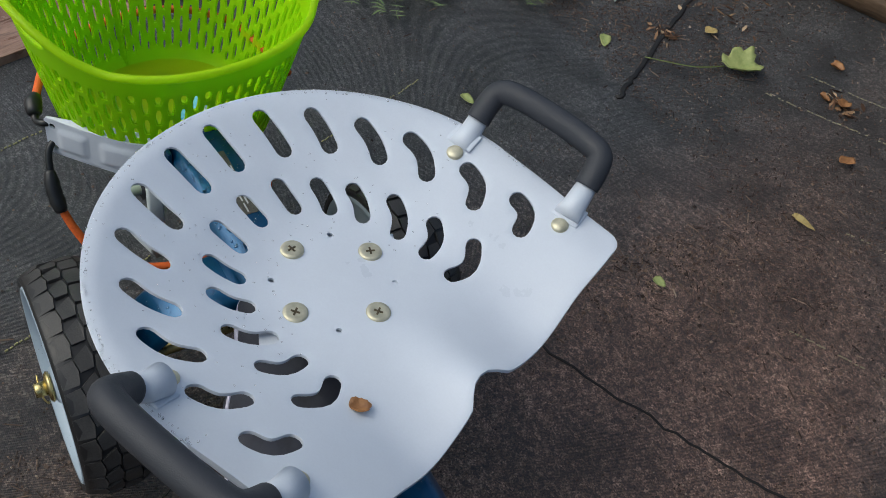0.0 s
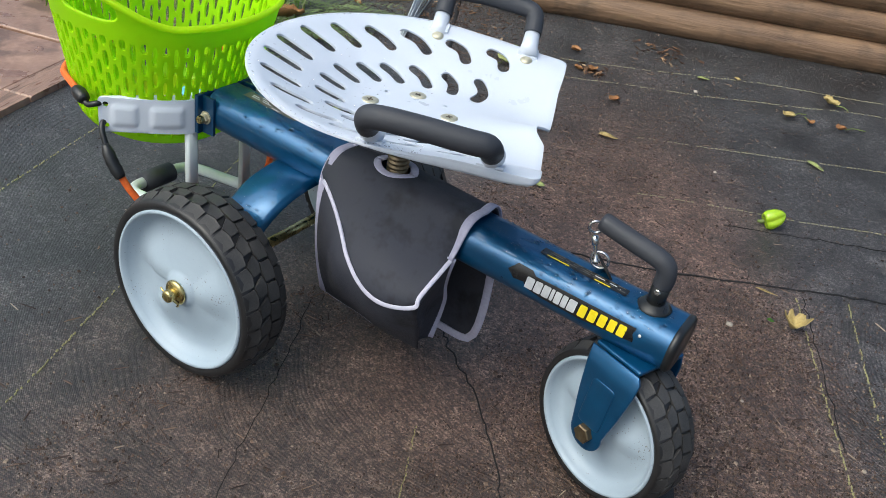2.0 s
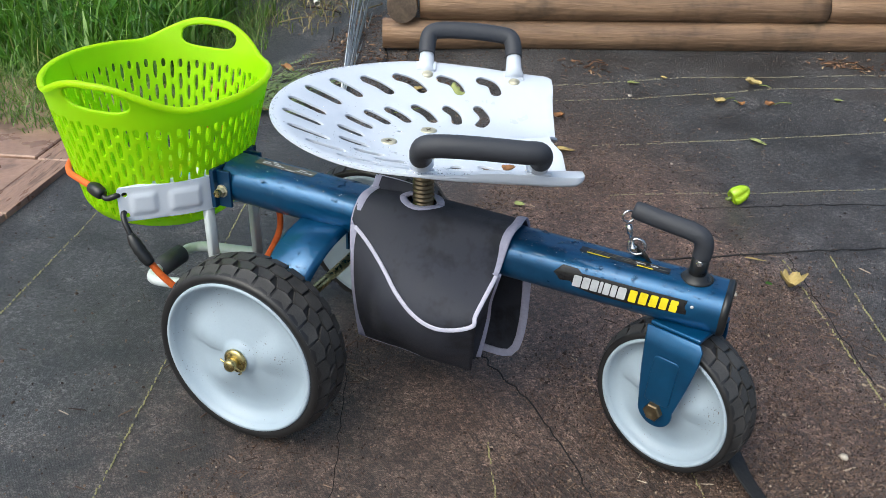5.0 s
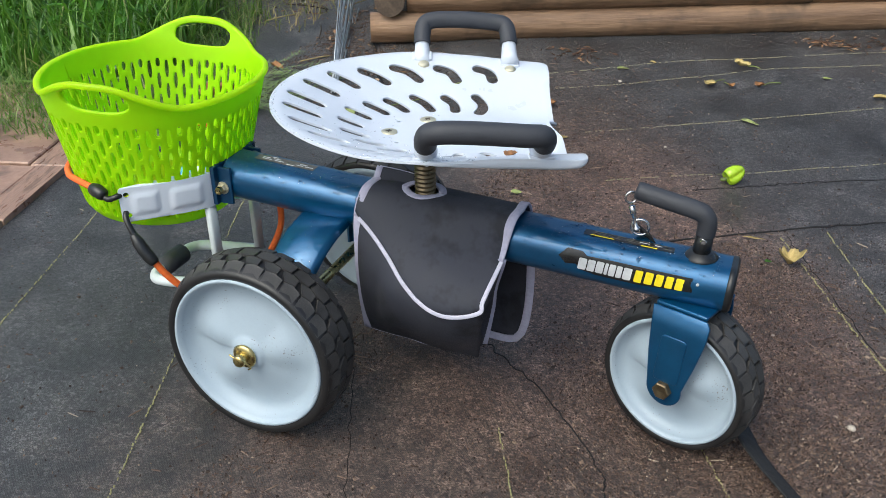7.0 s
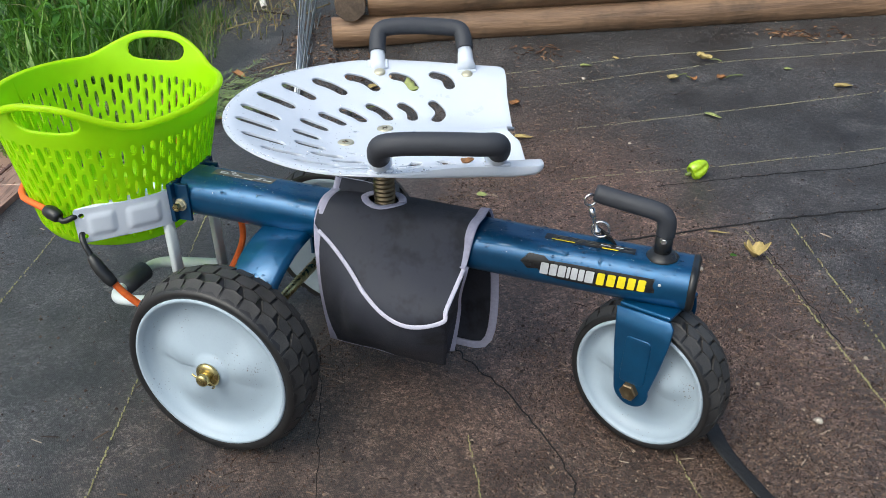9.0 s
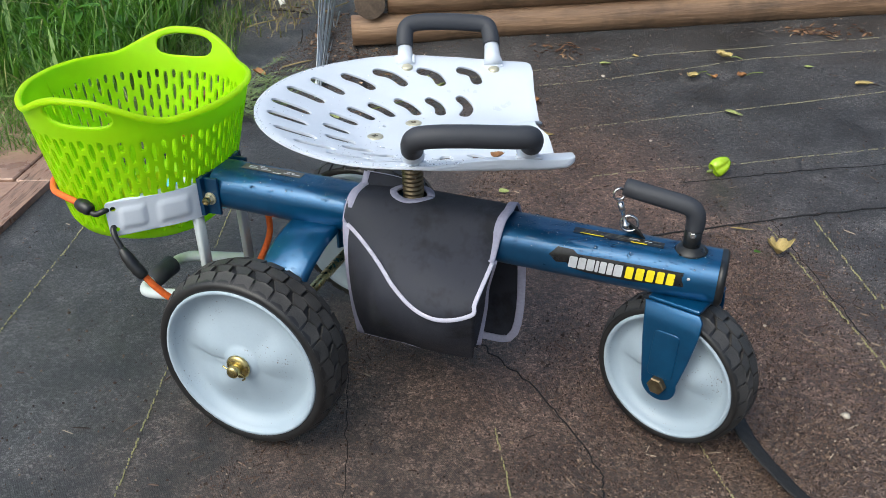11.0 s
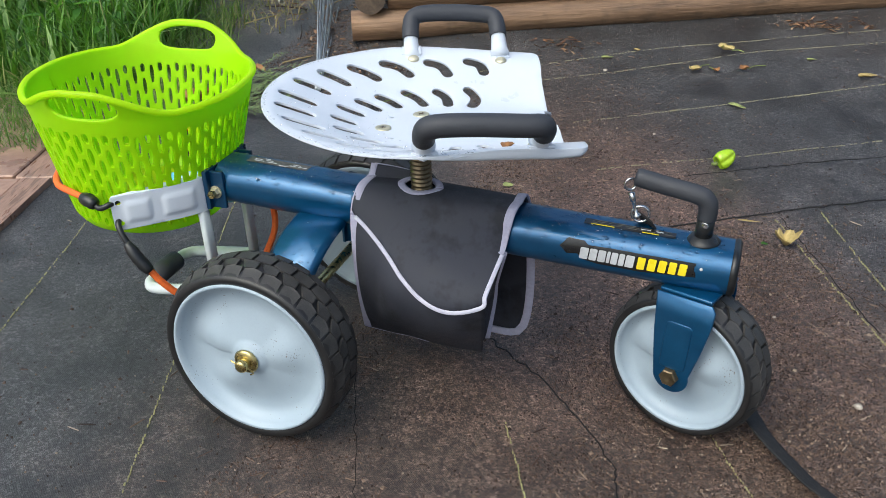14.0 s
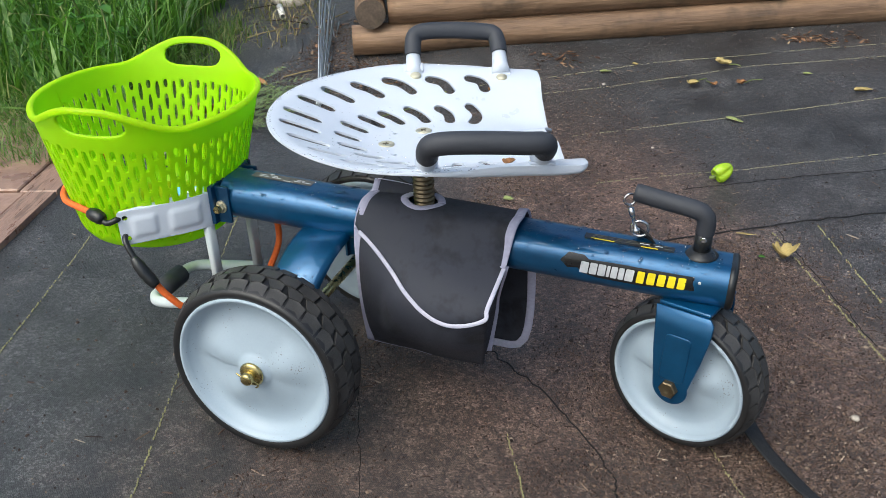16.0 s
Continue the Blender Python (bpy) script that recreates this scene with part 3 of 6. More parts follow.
def build_tube():
    bm = bmesh.new()
    n = 64
    xs = [TUBE_A.x, TUBE_A.x + 0.0015] + list(np.linspace(TUBE_A.x + 0.02, TUBE_B.x - 0.02, 12)) + [TUBE_B.x - 0.0015, TUBE_B.x]
    rings = [[bm.verts.new(on_tube(x, GIRTH * k / n, -0.0012 if i in (0, len(xs) - 1) else 0)) for k in range(n)] for i, x in enumerate(xs)]
    for a, b in zip(rings, rings[1:]):
        for k in range(n):
            bm.faces.new((a[k], a[(k + 1) % n], b[(k + 1) % n], b[k]))
    bm.faces.new(rings[0])
    bm.faces.new(rings[-1])
    bmesh.ops.recalc_face_normals(bm, faces=bm.faces[:])
    return edge_split(part("frame_tube", bm, BLUE, cart, "metallic blue steel tube beaded with rain"))


build_tube()


def cap_outline(grow, x):
    return [on_tube(x, GIRTH * k / 64, grow) for k in range(64)]


def build_cap():
    bm = bmesh.new()
    rings = [[bm.verts.new(p) for p in cap_outline(g, x)] for g, x in ((-0.001, TUBE_B.x - 0.002), (0.001, TUBE_B.x), (0.001, TUBE_B.x + 0.005), (-0.003, TUBE_B.x + 0.008), (-0.010, TUBE_B.x + 0.0085))]
    for a, b in zip(rings, rings[1:]):
        for k in range(64):
            bm.faces.new((a[k], a[(k + 1) % 64], b[(k + 1) % 64], b[k]))
    bm.faces.new(rings[-1])
    bmesh.ops.recalc_face_normals(bm, faces=bm.faces[:])
    return part("end_cap", bm, PLASTIC, cart, "black plastic tube end cap")


build_cap()


def decal(name, outline, material, out, parent=cart, label=""):
    """A thin film on the tube: outline in (x, s)."""
    bm = sheet(outline, [], 0.006, lambda x, s: on_tube(x, s, out))
    bmesh.ops.recalc_face_normals(bm, faces=bm.faces[:])
    return thick(part(name, bm, material, parent, label), 0.0003, 0)


def rounded(x0, x1, y0, y1, r, skew=0.0, n=4):
    pts = []
    for cx, cy, a0 in ((x1 - r, y1 - r, 0), (x0 + r, y1 - r, 90), (x0 + r, y0 + r, 180), (x1 - r, y0 + r, 270)):
        for k in range(n + 1):
            a = radians(a0 + 90 * k / n)
            pts.append((cx + r * math.cos(a) + skew * (cy + r * math.sin(a) - y0), cy + r * math.sin(a)))
    return pts


# maker's mark: plain shapes in its colours
climb = lambda x: 0.055 * max(0.0, x - 0.385)
mark = decal("maker_mark", [(x, q + climb(x)) for x, q in [(0.362, 0.008), (0.372, 0.020), (0.392, 0.019), (0.398, 0.014), (0.43, 0.013), (0.47, 0.011), (0.530, 0.008), (0.532, -0.010), (0.465, -0.013), (0.412, -0.010), (0.392, -0.006), (0.385, 0.001), (0.372, -0.001)]], INK, 0.0005, label="black maker's mark with silver and yellow shapes")
for k, (x0, x1) in enumerate([(0.3880, 0.3985), (0.4000, 0.4095), (0.4110, 0.4205), (0.4220, 0.4260), (0.4275, 0.4355), (0.4370, 0.4440), (0.4455, 0.4560)]):
    decal("silver_shape", rounded(x0, x1, -0.0048 - 0.0006 * k + climb(x0), 0.0108 - 0.0005 * k + climb(x0), 0.0016, 0.08), INKW, 0.0009, mark)
for k, (x0, x1) in enumerate([(0.4595, 0.4700), (0.4722, 0.4832), (0.4852, 0.4958), (0.4978, 0.5080), (0.5100, 0.5205)]):
    decal("yellow_shape", rounded(x0 + 0.0005, x1 - 0.0005, -0.0092 - 0.0002 * k + climb(x0), 0.0072 - 0.0004 * k + climb(x0), 0.0016, 0.08), INKY, 0.0009, mark)


def warning_label(x0, x1, s0, s1, strips, label, ground_ink):
    lab = decal("label", rounded(x0, x1, s0, s1, 0.001), ground_ink, 0.0006, label=label)
    h = (s1 - s0) / 4
    rg = random.Random(int(x0 * 1000))
    for row in range(4):
        a = 0.03 + 0.08 * rg.random()
        while a < 0.90:
            b = min(0.97, a + rg.uniform(0.05, 0.16))
            if row != 3 or not strips:
                decal("print_bar", rounded(x0 + (x1 - x0) * a, x0 + (x1 - x0) * b, s1 - h * (row + 0.68), s1 - h * (row + 0.28), 0.0003), rg.choice((PAPER, PAPER, INKW)), 0.0010, lab)
            a = b + rg.uniform(0.02, 0.06)
    for a, b in strips:
        decal("yellow_strip", rounded(x0 + (x1 - x0) * a, x0 + (x1 - x0) * b, s0 + h * 0.25, s0 + h * 0.75, 0.0003), INKY, 0.0010, lab)


warning_label(0.385, 0.500, 0.047, 0.062, ((0.08, 0.34), (0.64, 0.82)), "small black printed label with yellow strips", INK)
warning_label(-0.105, -0.010, 0.055, 0.072, (), "worn grey printed label, wet", PAPER)
part("registered_dot", lathe([(0, 0), (0.002, 0), (0.002, 0.0004), (0, 0.0004)], along(on_tube(0.537, 0.010, 0.0004), on_tube(0.537, 0.010, 1)), 14), INKW, cart)

# rear bracket, saddle over the axle, front fork
BRX = -0.148
part("bracket_plate", box(0.007, 0.112, 0.058, pose(BRX + 0.004, 0.004, 0.272), 0.0015), NAVY, cart, "dark blue steel bracket plate", smooth=False)
part("bracket_plate", box(0.026, 0.005, 0.056, pose(BRX + 0.015, -0.0405, 0.271), 0.0012), NAVY, cart, smooth=False)
part("bracket_plate", box(0.026, 0.005, 0.056, pose(BRX + 0.015, 0.0405, 0.271), 0.0012), NAVY, cart, smooth=False)
hex_bolt("bolt", cart, (-0.134, -0.0435, 0.268), (0, -1, 0), 0.0075, 0.007, SCREWZ, 0.0095, "dull zinc hex bolt")
hex_bolt("nut", cart, (-0.134, -0.0505, 0.268), (0, -1, 0), 0.006, 0.007, ZINC)


SADDLE_SPOTS = []


def saddle():
    """A bowed blue strap of steel from wheel to wheel, over which the tube sits."""
    bm = bmesh.new()
    prof = spline([(-0.140, 0.112, 0), (-0.140, 0.150, 0), (-0.134, 0.187, 0), (-0.114, 0.216, 0), (-0.083, 0.236, 0), (-0.045, 0.244, 0), (0, 0.246, 0), (0.045, 0.244, 0), (0.083, 0.236, 0), (0.114, 0.216, 0), (0.134, 0.187, 0), (0.140, 0.150, 0), (0.140, 0.112, 0)], 4)
    rows = []
    for p in prof:
        wide = 0.033 + 0.004 * max(0.0, (p.y - 0.20) / 0.05)
        edge = 0.010
        pts = [(-wide, -edge), (-wide + 0.0015, -0.003), (-wide + 0.006, 0), (wide - 0.006, 0), (wide - 0.0015, -0.003), (wide, -edge)]
        c = Vector((0, 0, 0.10))
        away = Vector((0, p.x, p.y - 0.13)).normalized()
        if -0.128 < p.x < -0.050:
            SADDLE_SPOTS.append((Vector((0.020 * max(0.0, (p.y - 0.15) / 0.1) + 0.004, p.x, p.y)) + away * 0.002, away))
        rows.append([bm.verts.new(Vector((0.020 * max(0.0, (p.y - 0.15) / 0.1) + 0.004 + u, p.x, p.y)) + away * d) for u, d in pts])
    for a, b in zip(rows, rows[1:]):
        for k in range(5):
            bm.faces.new((a[k], a[k + 1], b[k + 1], b[k]))
    bmesh.ops.recalc_face_normals(bm, faces=bm.faces[:])
    ob = part("axle_saddle", bm, BLUE, cart, "bowed blue steel axle saddle, wet")
    return thick(ob, 0.004, 0)


saddle()


def fork():
    """Inverted U of blue sheet steel with rounded feet, in the caster's own axes."""
    y, top = 0.049, 0.1145
    for s in (-1, 1):
        foot = [(0.0245 * math.cos(a), 0.0245 * math.sin(a)) for a in np.linspace(radians(12), radians(-182), 18)]
        lead = 0.0 if s < 0 else 0.012
        poly = [(0.043 - lead, top), (0.0485 - lead, top - 0.007), (0.0480 - lead, 0.090), (0.038 - lead / 2, 0.050), *foot, (-0.027, 0.050), (-0.030, top)]
        bend = lambda z: y - 0.008 * smooth01(top - 0.022, top, z) ** 1.5
        bm = sheet(poly, [], 0.008, lambda x, z: Vector((x, s * bend(z), z)))
        bmesh.ops.recalc_face_normals(bm, faces=bm.faces[:])
        ob = thick(part("fork_blade", bm, BLUE, caster, "blue sheet steel fork blade"), 0.004, 0, False)
        mod = ob.modifiers.new("round", "BEVEL")
        mod.width, mod.segments, mod.limit_method, mod.angle_limit = 0.0012, 2, "ANGLE", radians(50)
        edge_split(ob, 40)
        panel = rounded(-0.013, 0.022, 0.012, 0.082, 0.006)
        bm = sheet(panel, [], 0.006, lambda x, z: Vector((x + 0.10 * (z - 0.05), s * (bend(z) + 0.0022), z)))
        bmesh.ops.recalc_face_normals(bm, faces=bm.faces[:])
        ob = thick(part("pressed_panel", bm, BLUE, caster), 0.0022, 0, False)
        mod = ob.modifiers.new("round", "BEVEL")
        mod.width, mod.segments, mod.limit_method, mod.angle_limit = 0.0009, 2, "ANGLE", radians(50)
    part("fork_crown", box(0.070, 0.078, 0.006, pose(0.006, 0, top + 0.001), 0.003, 3), BLUE, caster, smooth=False)
    part("pivot", lathe([(0, 0), (0.022, 0), (0.022, 0.006), (0.014, 0.009), (0.014, 0.03), (0, 0.03)], pose(0.005, 0, top), 28), NAVY, caster)
    hex_bolt("wheel_bolt", caster, (0, -0.051, 0), (0, -1, 0), 0.0125, 0.008, BRONZE, 0.0, "large hex bolt, dull brass colour")
    hex_bolt("wheel_bolt", caster, (0, 0.051, 0), (0, 1, 0), 0.0125, 0.008, BRONZE)


fork()

# front pull handle
pull = tagged(new("pull_handle"), "black rubber gripped pull handle bent back over the tube")
pull.parent = cart
HB = on_tube(0.532, GIRTH / 4)
part("collar", lathe([(0, 0), (0.0205, 0), (0.0215, 0.002), (0.018, 0.004), (0.0145, 0.009), (0, 0.009)], Matrix.Translation(HB + Vector((0, 0, -0.002))), 32), PLASTIC, pull)
part("stem", sweep([HB, HB + Vector((0.002, 0, 0.034))], 0.0110, 20), PLASTIC, pull)
hp = spline([HB + Vector((0.002, 0, 0.030)), HB + Vector((0.003, 0, 0.042)), HB + Vector((0.000, 0, 0.054)), HB + Vector((-0.012, 0, 0.061)), HB + Vector((-0.048, 0.003, 0.067)), HB + Vector((-0.087, 0.006, 0.074))], 6)
part("grip", sweep(hp, [0.0118] * (len(hp) - 1) + [0.0105], 20), FOAM, pull, "black ribbed foam grip")
hex_bolt("rivet", pull, HB + Vector((0.002, -0.0108, 0.026)), (0, -1, 0), 0.004, 0.003, CHROME)
tip = hp[-1]


def ring(center, r, wire, turn, n=24):
    m = Matrix.Translation(center) @ turn
    return sweep([m @ Vector((r * math.cos(2 * math.pi * k / n), r * math.sin(2 * math.pi * k / n), 0)) for k in range(n)], wire, 8, closed=True)


hook = tagged(new("snap_hook"), "chromed snap hook hanging from the pull handle", "hook")
part("ring", ring(CART @ (tip + Vector((-0.006, 0, -0.011))), 0.0075, 0.0016, pose(0, 0, 0, 90, 0, 30)), CHROME, hook)
part("swivel", lathe([(0, 0), (0.004, 0.001), (0.004, 0.012), (0.0025, 0.014), (0.0025, 0.030), (0.005, 0.032), (0.005, 0.036), (0, 0.037)], CART @ along(tip + Vector((-0.005, 0.001, -0.022)), tip + Vector((0.016, 0.004, -0.10))), 14), CHROME, hook)
part("d_ring", ring(CART @ (tip + Vector((0.008, 0.003, -0.052))), 0.0108, 0.0019, pose(0, 0, 0, 90, 0, 10)), CHROME, hook)

strap = tagged(part("tow_strap", sweep(spline([CART @ (tip + Vector((0.012, 0.006, -0.056))), CART @ (tip + Vector((0.022, 0.020, -0.080))), CART @ Vector((0.480, 0.058, 0.225)), CART @ Vector((0.490, 0.075, 0.14)), CART @ Vector((0.50, 0.090, 0.045)), CART @ Vector((0.535, 0.100, 0.008)), Vector((0.585, 0.075, 0.005)), Vector((0.625, 0.002, 0.005)), Vector((0.665, -0.051, 0.005)), Vector((0.712, -0.098, 0.005)), Vector((0.83, -0.17, 0.005))], 6), 0, 8, (0.033, 0.003, (0.35, 0.30, 0.9))), WEBBING), "black woven tow strap trailing on the mat", "strap")

# ---- the cart: seat ----
seat = tagged(new("seat"), "white perforated steel tractor seat, swivelled a little")
seat.parent = cart
SEAT_AT = pose(0.166, 0.007, 0, 0, 0, 22.0)
seat.matrix_basis = SEAT_AT
SR, SF, SC = 0.222, 0.173, 0.020


def seat_z(f, l):
    r = math.hypot(f - SC, l) if f < SC else abs(l)
    d = r - 0.084
    z = 0.3725 + 0.390 * (0.5 * (d + math.sqrt(d * d + 0.0005)) - 0.0014)
    ahead = smooth01(0.06, 0.18, f)
    z += ahead * (0.013 * math.exp(-(l / 0.030) ** 2) - 0.012 * math.exp(-((abs(l) - 0.085) / 0.045) ** 2))
    z += 0.006 * smooth01(0.06, 0.20, -f) - 0.010 * ahead * smooth01(0.17, 0.222, abs(l)) - 0.004 * smooth01(0.212, 0.222, r)
    # a bent pan: the far front corner sags, the near one is kicked up
    z += -0.011 * smooth01(-0.08, 0.12, f) * smooth01(-0.01, 0.12, l) + 0.005 * smooth01(0.0, 0.15, f) * smooth01(0.10, 0.21, -l)
    return z


def seat_outline():
    pts = []
    for a in np.linspace(90, 270, 61):
        pts.append((SC + SR * math.cos(radians(a)), SR * math.sin(radians(a))))
    pts += [(x, -SR + 0.010 * (x - SC) / (SF - SC)) for x in np.linspace(SC + 0.012, SF - 0.018, 14)]
    for a in np.linspace(-80, 0, 6):
        pts.append((SF - 0.007 + 0.014 * math.cos(radians(a)), -SR + 0.024 + 0.014 * math.sin(radians(a))))
    edge = [(SF + 0.006 * smooth01(0.13, 0.19, abs(l)) + 0.005 * math.sin(math.pi * (0.2 - abs(l)) / 0.2) - 0.012 * math.exp(-(l / 0.022) ** 4), l) for l in np.linspace(-SR + 0.034, SR - 0.034, 41)]
    pts += edge
    for a in np.linspace(0, 80, 6):
        pts.append((SF - 0.007 + 0.014 * math.cos(radians(a)), SR - 0.024 + 0.014 * math.sin(radians(a))))
    pts += [(x, SR - 0.010 * (x - SC) / (SF - SC)) for x in np.linspace(SF - 0.018, SC + 0.012, 14)]
    return pts


def bowed(r1, a1, r2, a2, bow, n=7):
    p1 = np.array([r1 * math.cos(radians(a1)), r1 * math.sin(radians(a1))])
    p2 = np.array([r2 * math.cos(radians(a2)), r2 * math.sin(radians(a2))])
    d = p2 - p1
    nrm = np.array([-d[1], d[0]])
    return [p1 + d * t + nrm * bow * math.sin(math.pi * t) for t in np.linspace(0, 1, n)]


SLOTS = []
for (r1, a1, r2, a2, bow) in [(0.189, 59.5, 0.196, 68, -0.22), (0.164, 75, 0.178, 85, -0.18), (0.154, 95, 0.173, 106, -0.13), (0.148, 114, 0.171, 122.5, -0.07), (0.149, 133.5, 0.174, 139, -0.04), (0.146, 151.5, 0.175, 155.5, -0.02), (0.145, 171.5, 0.175, 172.5, 0.0)]:
    for s in (1, -1):
        SLOTS.append(capsule(bowed(r1 - 0.001, s * a1, r2 + 0.003, s * a2, s * bow), 0.0170, 5))
for (r1, a1, r2, a2, bow) in [(0.112, 50, 0.141, 60.5, -0.22), (0.097, 66.5, 0.120, 78, -0.17), (0.088, 87, 0.112, 100, -0.12), (0.084, 112, 0.107, 121.5, -0.08), (0.085, 134, 0.108, 140, -0.04), (0.089, 156.5, 0.112, 159.5, 0.0)]:
    for s in (1, -1):
        SLOTS.append(capsule(bowed(r1, s * a1, r2, s * a2, s * bow), 0.0155, 5))
SLOTS.append(capsule(bowed(0.091, 180, 0.111, 180, 0), 0.0155, 5))
for a in (45, 135, 225, 315):
    SLOTS.append(np.array([(0.056 * math.cos(radians(a)) + 0.0028 * math.cos(b), 0.056 * math.sin(radians(a)) + 0.0028 * math.sin(b)) for b in np.linspace(0, 2 * math.pi, 9)[:-1]]))


def seat_pan():
    bm = sheet(seat_outline(), SLOTS, 0.0085, lambda f, l: Vector((f, l, seat_z(f, l))))
    bmesh.ops.recalc_face_normals(bm, faces=bm.faces[:])
    if sum(f.normal.z for f in bm.faces) < 0:
        bmesh.ops.reverse_faces(bm, faces=bm.faces[:])
    ob = part("pan", bm, WHITE, seat, "white powder-coated pan with slots, wet")
    thick(ob, 0.003, -1, False)
    mod = ob.modifiers.new("round", "BEVEL")
    mod.width, mod.segments, mod.limit_method, mod.angle_limit = 0.0010, 2, "ANGLE", radians(50)
    # the turned-down side skirt, running out to a curved lip at each front corner
    order = seat_outline()
    back = order[-20:] + order[:61 + 20]
    n = len(back)
    bm = bmesh.new()
    rows = []
    for i, (f, l) in enumerate(back):
        end = min(i, n - 1 - i)
        depth = 0.0012 + (0.0095 * smooth01(-0.02, 0.10, f) + 0.0005) * smooth01(0, 8, end) ** 0.7
        flare = 0.35 + 0.65 * smooth01(0.0, 0.10, f)
        z = seat_z(f, l) - 0.0015
        rows.append([bm.verts.new((SC + (f - SC) * (1 + o * flare) if f < SC else f, l * (1 + o * flare), z - depth * q)) for o, q in ((-0.001, 0.0), (0.0012, 0.12), (0.0022, 0.35), (0.0012, 0.7), (-0.004, 1.0), (-0.020, 1.0))])
    for a, b in zip(rows, rows[1:]):
        for k in range(5):
            bm.faces.new((a[k], a[k + 1], b[k + 1], b[k]))
    bmesh.ops.recalc_face_normals(bm, faces=bm.faces[:])
    thick(part("skirt", bm, WHITE, seat, "turned-down white rim"), 0.0022, -1, False)


seat_pan()


def screw(f, l, turn):
    z = seat_z(f, l) + 0.0005
    head = lathe([(0, 0.0010), (0.0035, 0.0010), (0.0062, 0.0014), (0.0094, 0.0014), (0.0112, 0.0004), (0.0114, -0.002)], pose(f, l, z), 24)
    sc_ob = part("screw", head, SCREWZ, seat, "yellow zinc cross-head screw")
    cross = box(0.0085, 0.0018, 0.0016, pose(f, l, z + 0.0008, 0, 0, turn))
    cross2 = box(0.0018, 0.0085, 0.0015, pose(f, l, z + 0.0008, 0, 0, turn))
    me = bpy.data.meshes.new("tmp")
    cross2.to_mesh(me)
    cross.from_mesh(me)
    cross2.free()
    bpy.data.meshes.remove(me)
    part("cross_slot", cross, BRONZE, sc_ob, smooth=False)


for k, a in enumerate((0, 90, 180, 270)):
    screw(0.0515 * math.cos(radians(a)), 0.0515 * math.sin(radians(a)), 20 + 31 * k)
for l in (-0.187, 0.187):
    for f in (-0.006, 0.123):
        m = pose(f, l, seat_z(f, l), 12 if l > 0 else -12)
        part("bolt", lathe([(0.0085, -0.002), (0.0085, 0.0008), (0.0070, 0.0024), (0.003, 0.0032), (0, 0.0033)], m, 24), SCREWZ, seat, "domed zinc bolt head")

for s in (-1, 1):
    arm = tagged(new("side_handle"), "U-shaped side handle with black foam grip")
    arm.parent = seat
    f0, f1 = (-0.008, 0.123) if s > 0 else (-0.001, 0.127)
    rise = {f0: 0.406 if s > 0 else 0.424, f1: 0.405 if s > 0 else 0.425}
    bar = {f0: 0.460, f1: 0.455} if s > 0 else {f0: 0.468, f1: 0.463}

    def P(f, l, z):
        return Vector((f, s * l, z))

    def arc(f):
        """Points from the socket's mouth to the grip's straight run."""
        e, zb, zt = 1 if f == f0 else -1, rise[f], bar[f]
        mid = lambda k: zb + 0.010 + (zt - zb - 0.010) * k
        return [P(f, 0.224, mid(0.30)), P(f + e * 0.001, 0.238, mid(0.66)), P(f + e * 0.006, 0.247, mid(0.90)), P(f + e * 0.024, 0.251, mid(0.99))]

    for f in (f0, f1):
        zb = rise[f]
        mouth = arc(f)[0]
        bm = sweep([P(f, 0.196, zb + 0.002), P(f, 0.210, zb + 0.008), mouth + (mouth - P(f, 0.210, zb + 0.008)) * 0.15], [0.0135, 0.0120, 0.0104], 18)
        part("socket", bm, WHITE, arm, "white flattened tube socket")
        part("lug", box(0.029, 0.022, 0.003, pose(f, s * 0.204, seat_z(f, s * 0.204) + 0.0005, s * 16), 0.0012), WHITE, arm, smooth=False)
    path = spline(arc(f0) + [P(0.059, 0.252, (bar[f0] + bar[f1]) / 2 + 0.001)] + arc(f1)[::-1], 6)
    part("grip", sweep(path, 0.0126, 20), FOAM, arm, "black foam grip with rain drops")

# threaded post under the seat
POST_LOW, POST_TOP = 0.268, 0.370
prof = [(0, POST_LOW)]
z = POST_LOW
while z < POST_TOP:
    prof += [(0.0125, z), (0.0148, z + 0.0020), (0.0148, z + 0.0032), (0.0125, z + 0.0052)]
    z += 0.0062
prof.append((0, POST_TOP))
part("seat_post", lathe(prof, pose(0.163, 0.002, 0), 28), BRONZE, cart, "dark threaded steel seat post")
part("mounting_plate", box(0.13, 0.13, 0.005, pose(0.166, 0.004, 0.3655, 0, 0, 67), 0.0015), WHITE, cart, smooth=False)
part("post_flange", lathe([(0, 0), (0.03, 0), (0.03, 0.004), (0.018, 0.012), (0, 0.012)], pose(0.163, 0.002, 0.352), 28), BRONZE, cart)

# ---- the cart: basket holder and foot loop ----
RIM_X, RIM_Y = -0.278, 0.013
BAND_Z, BAND_H = 0.266, 0.052


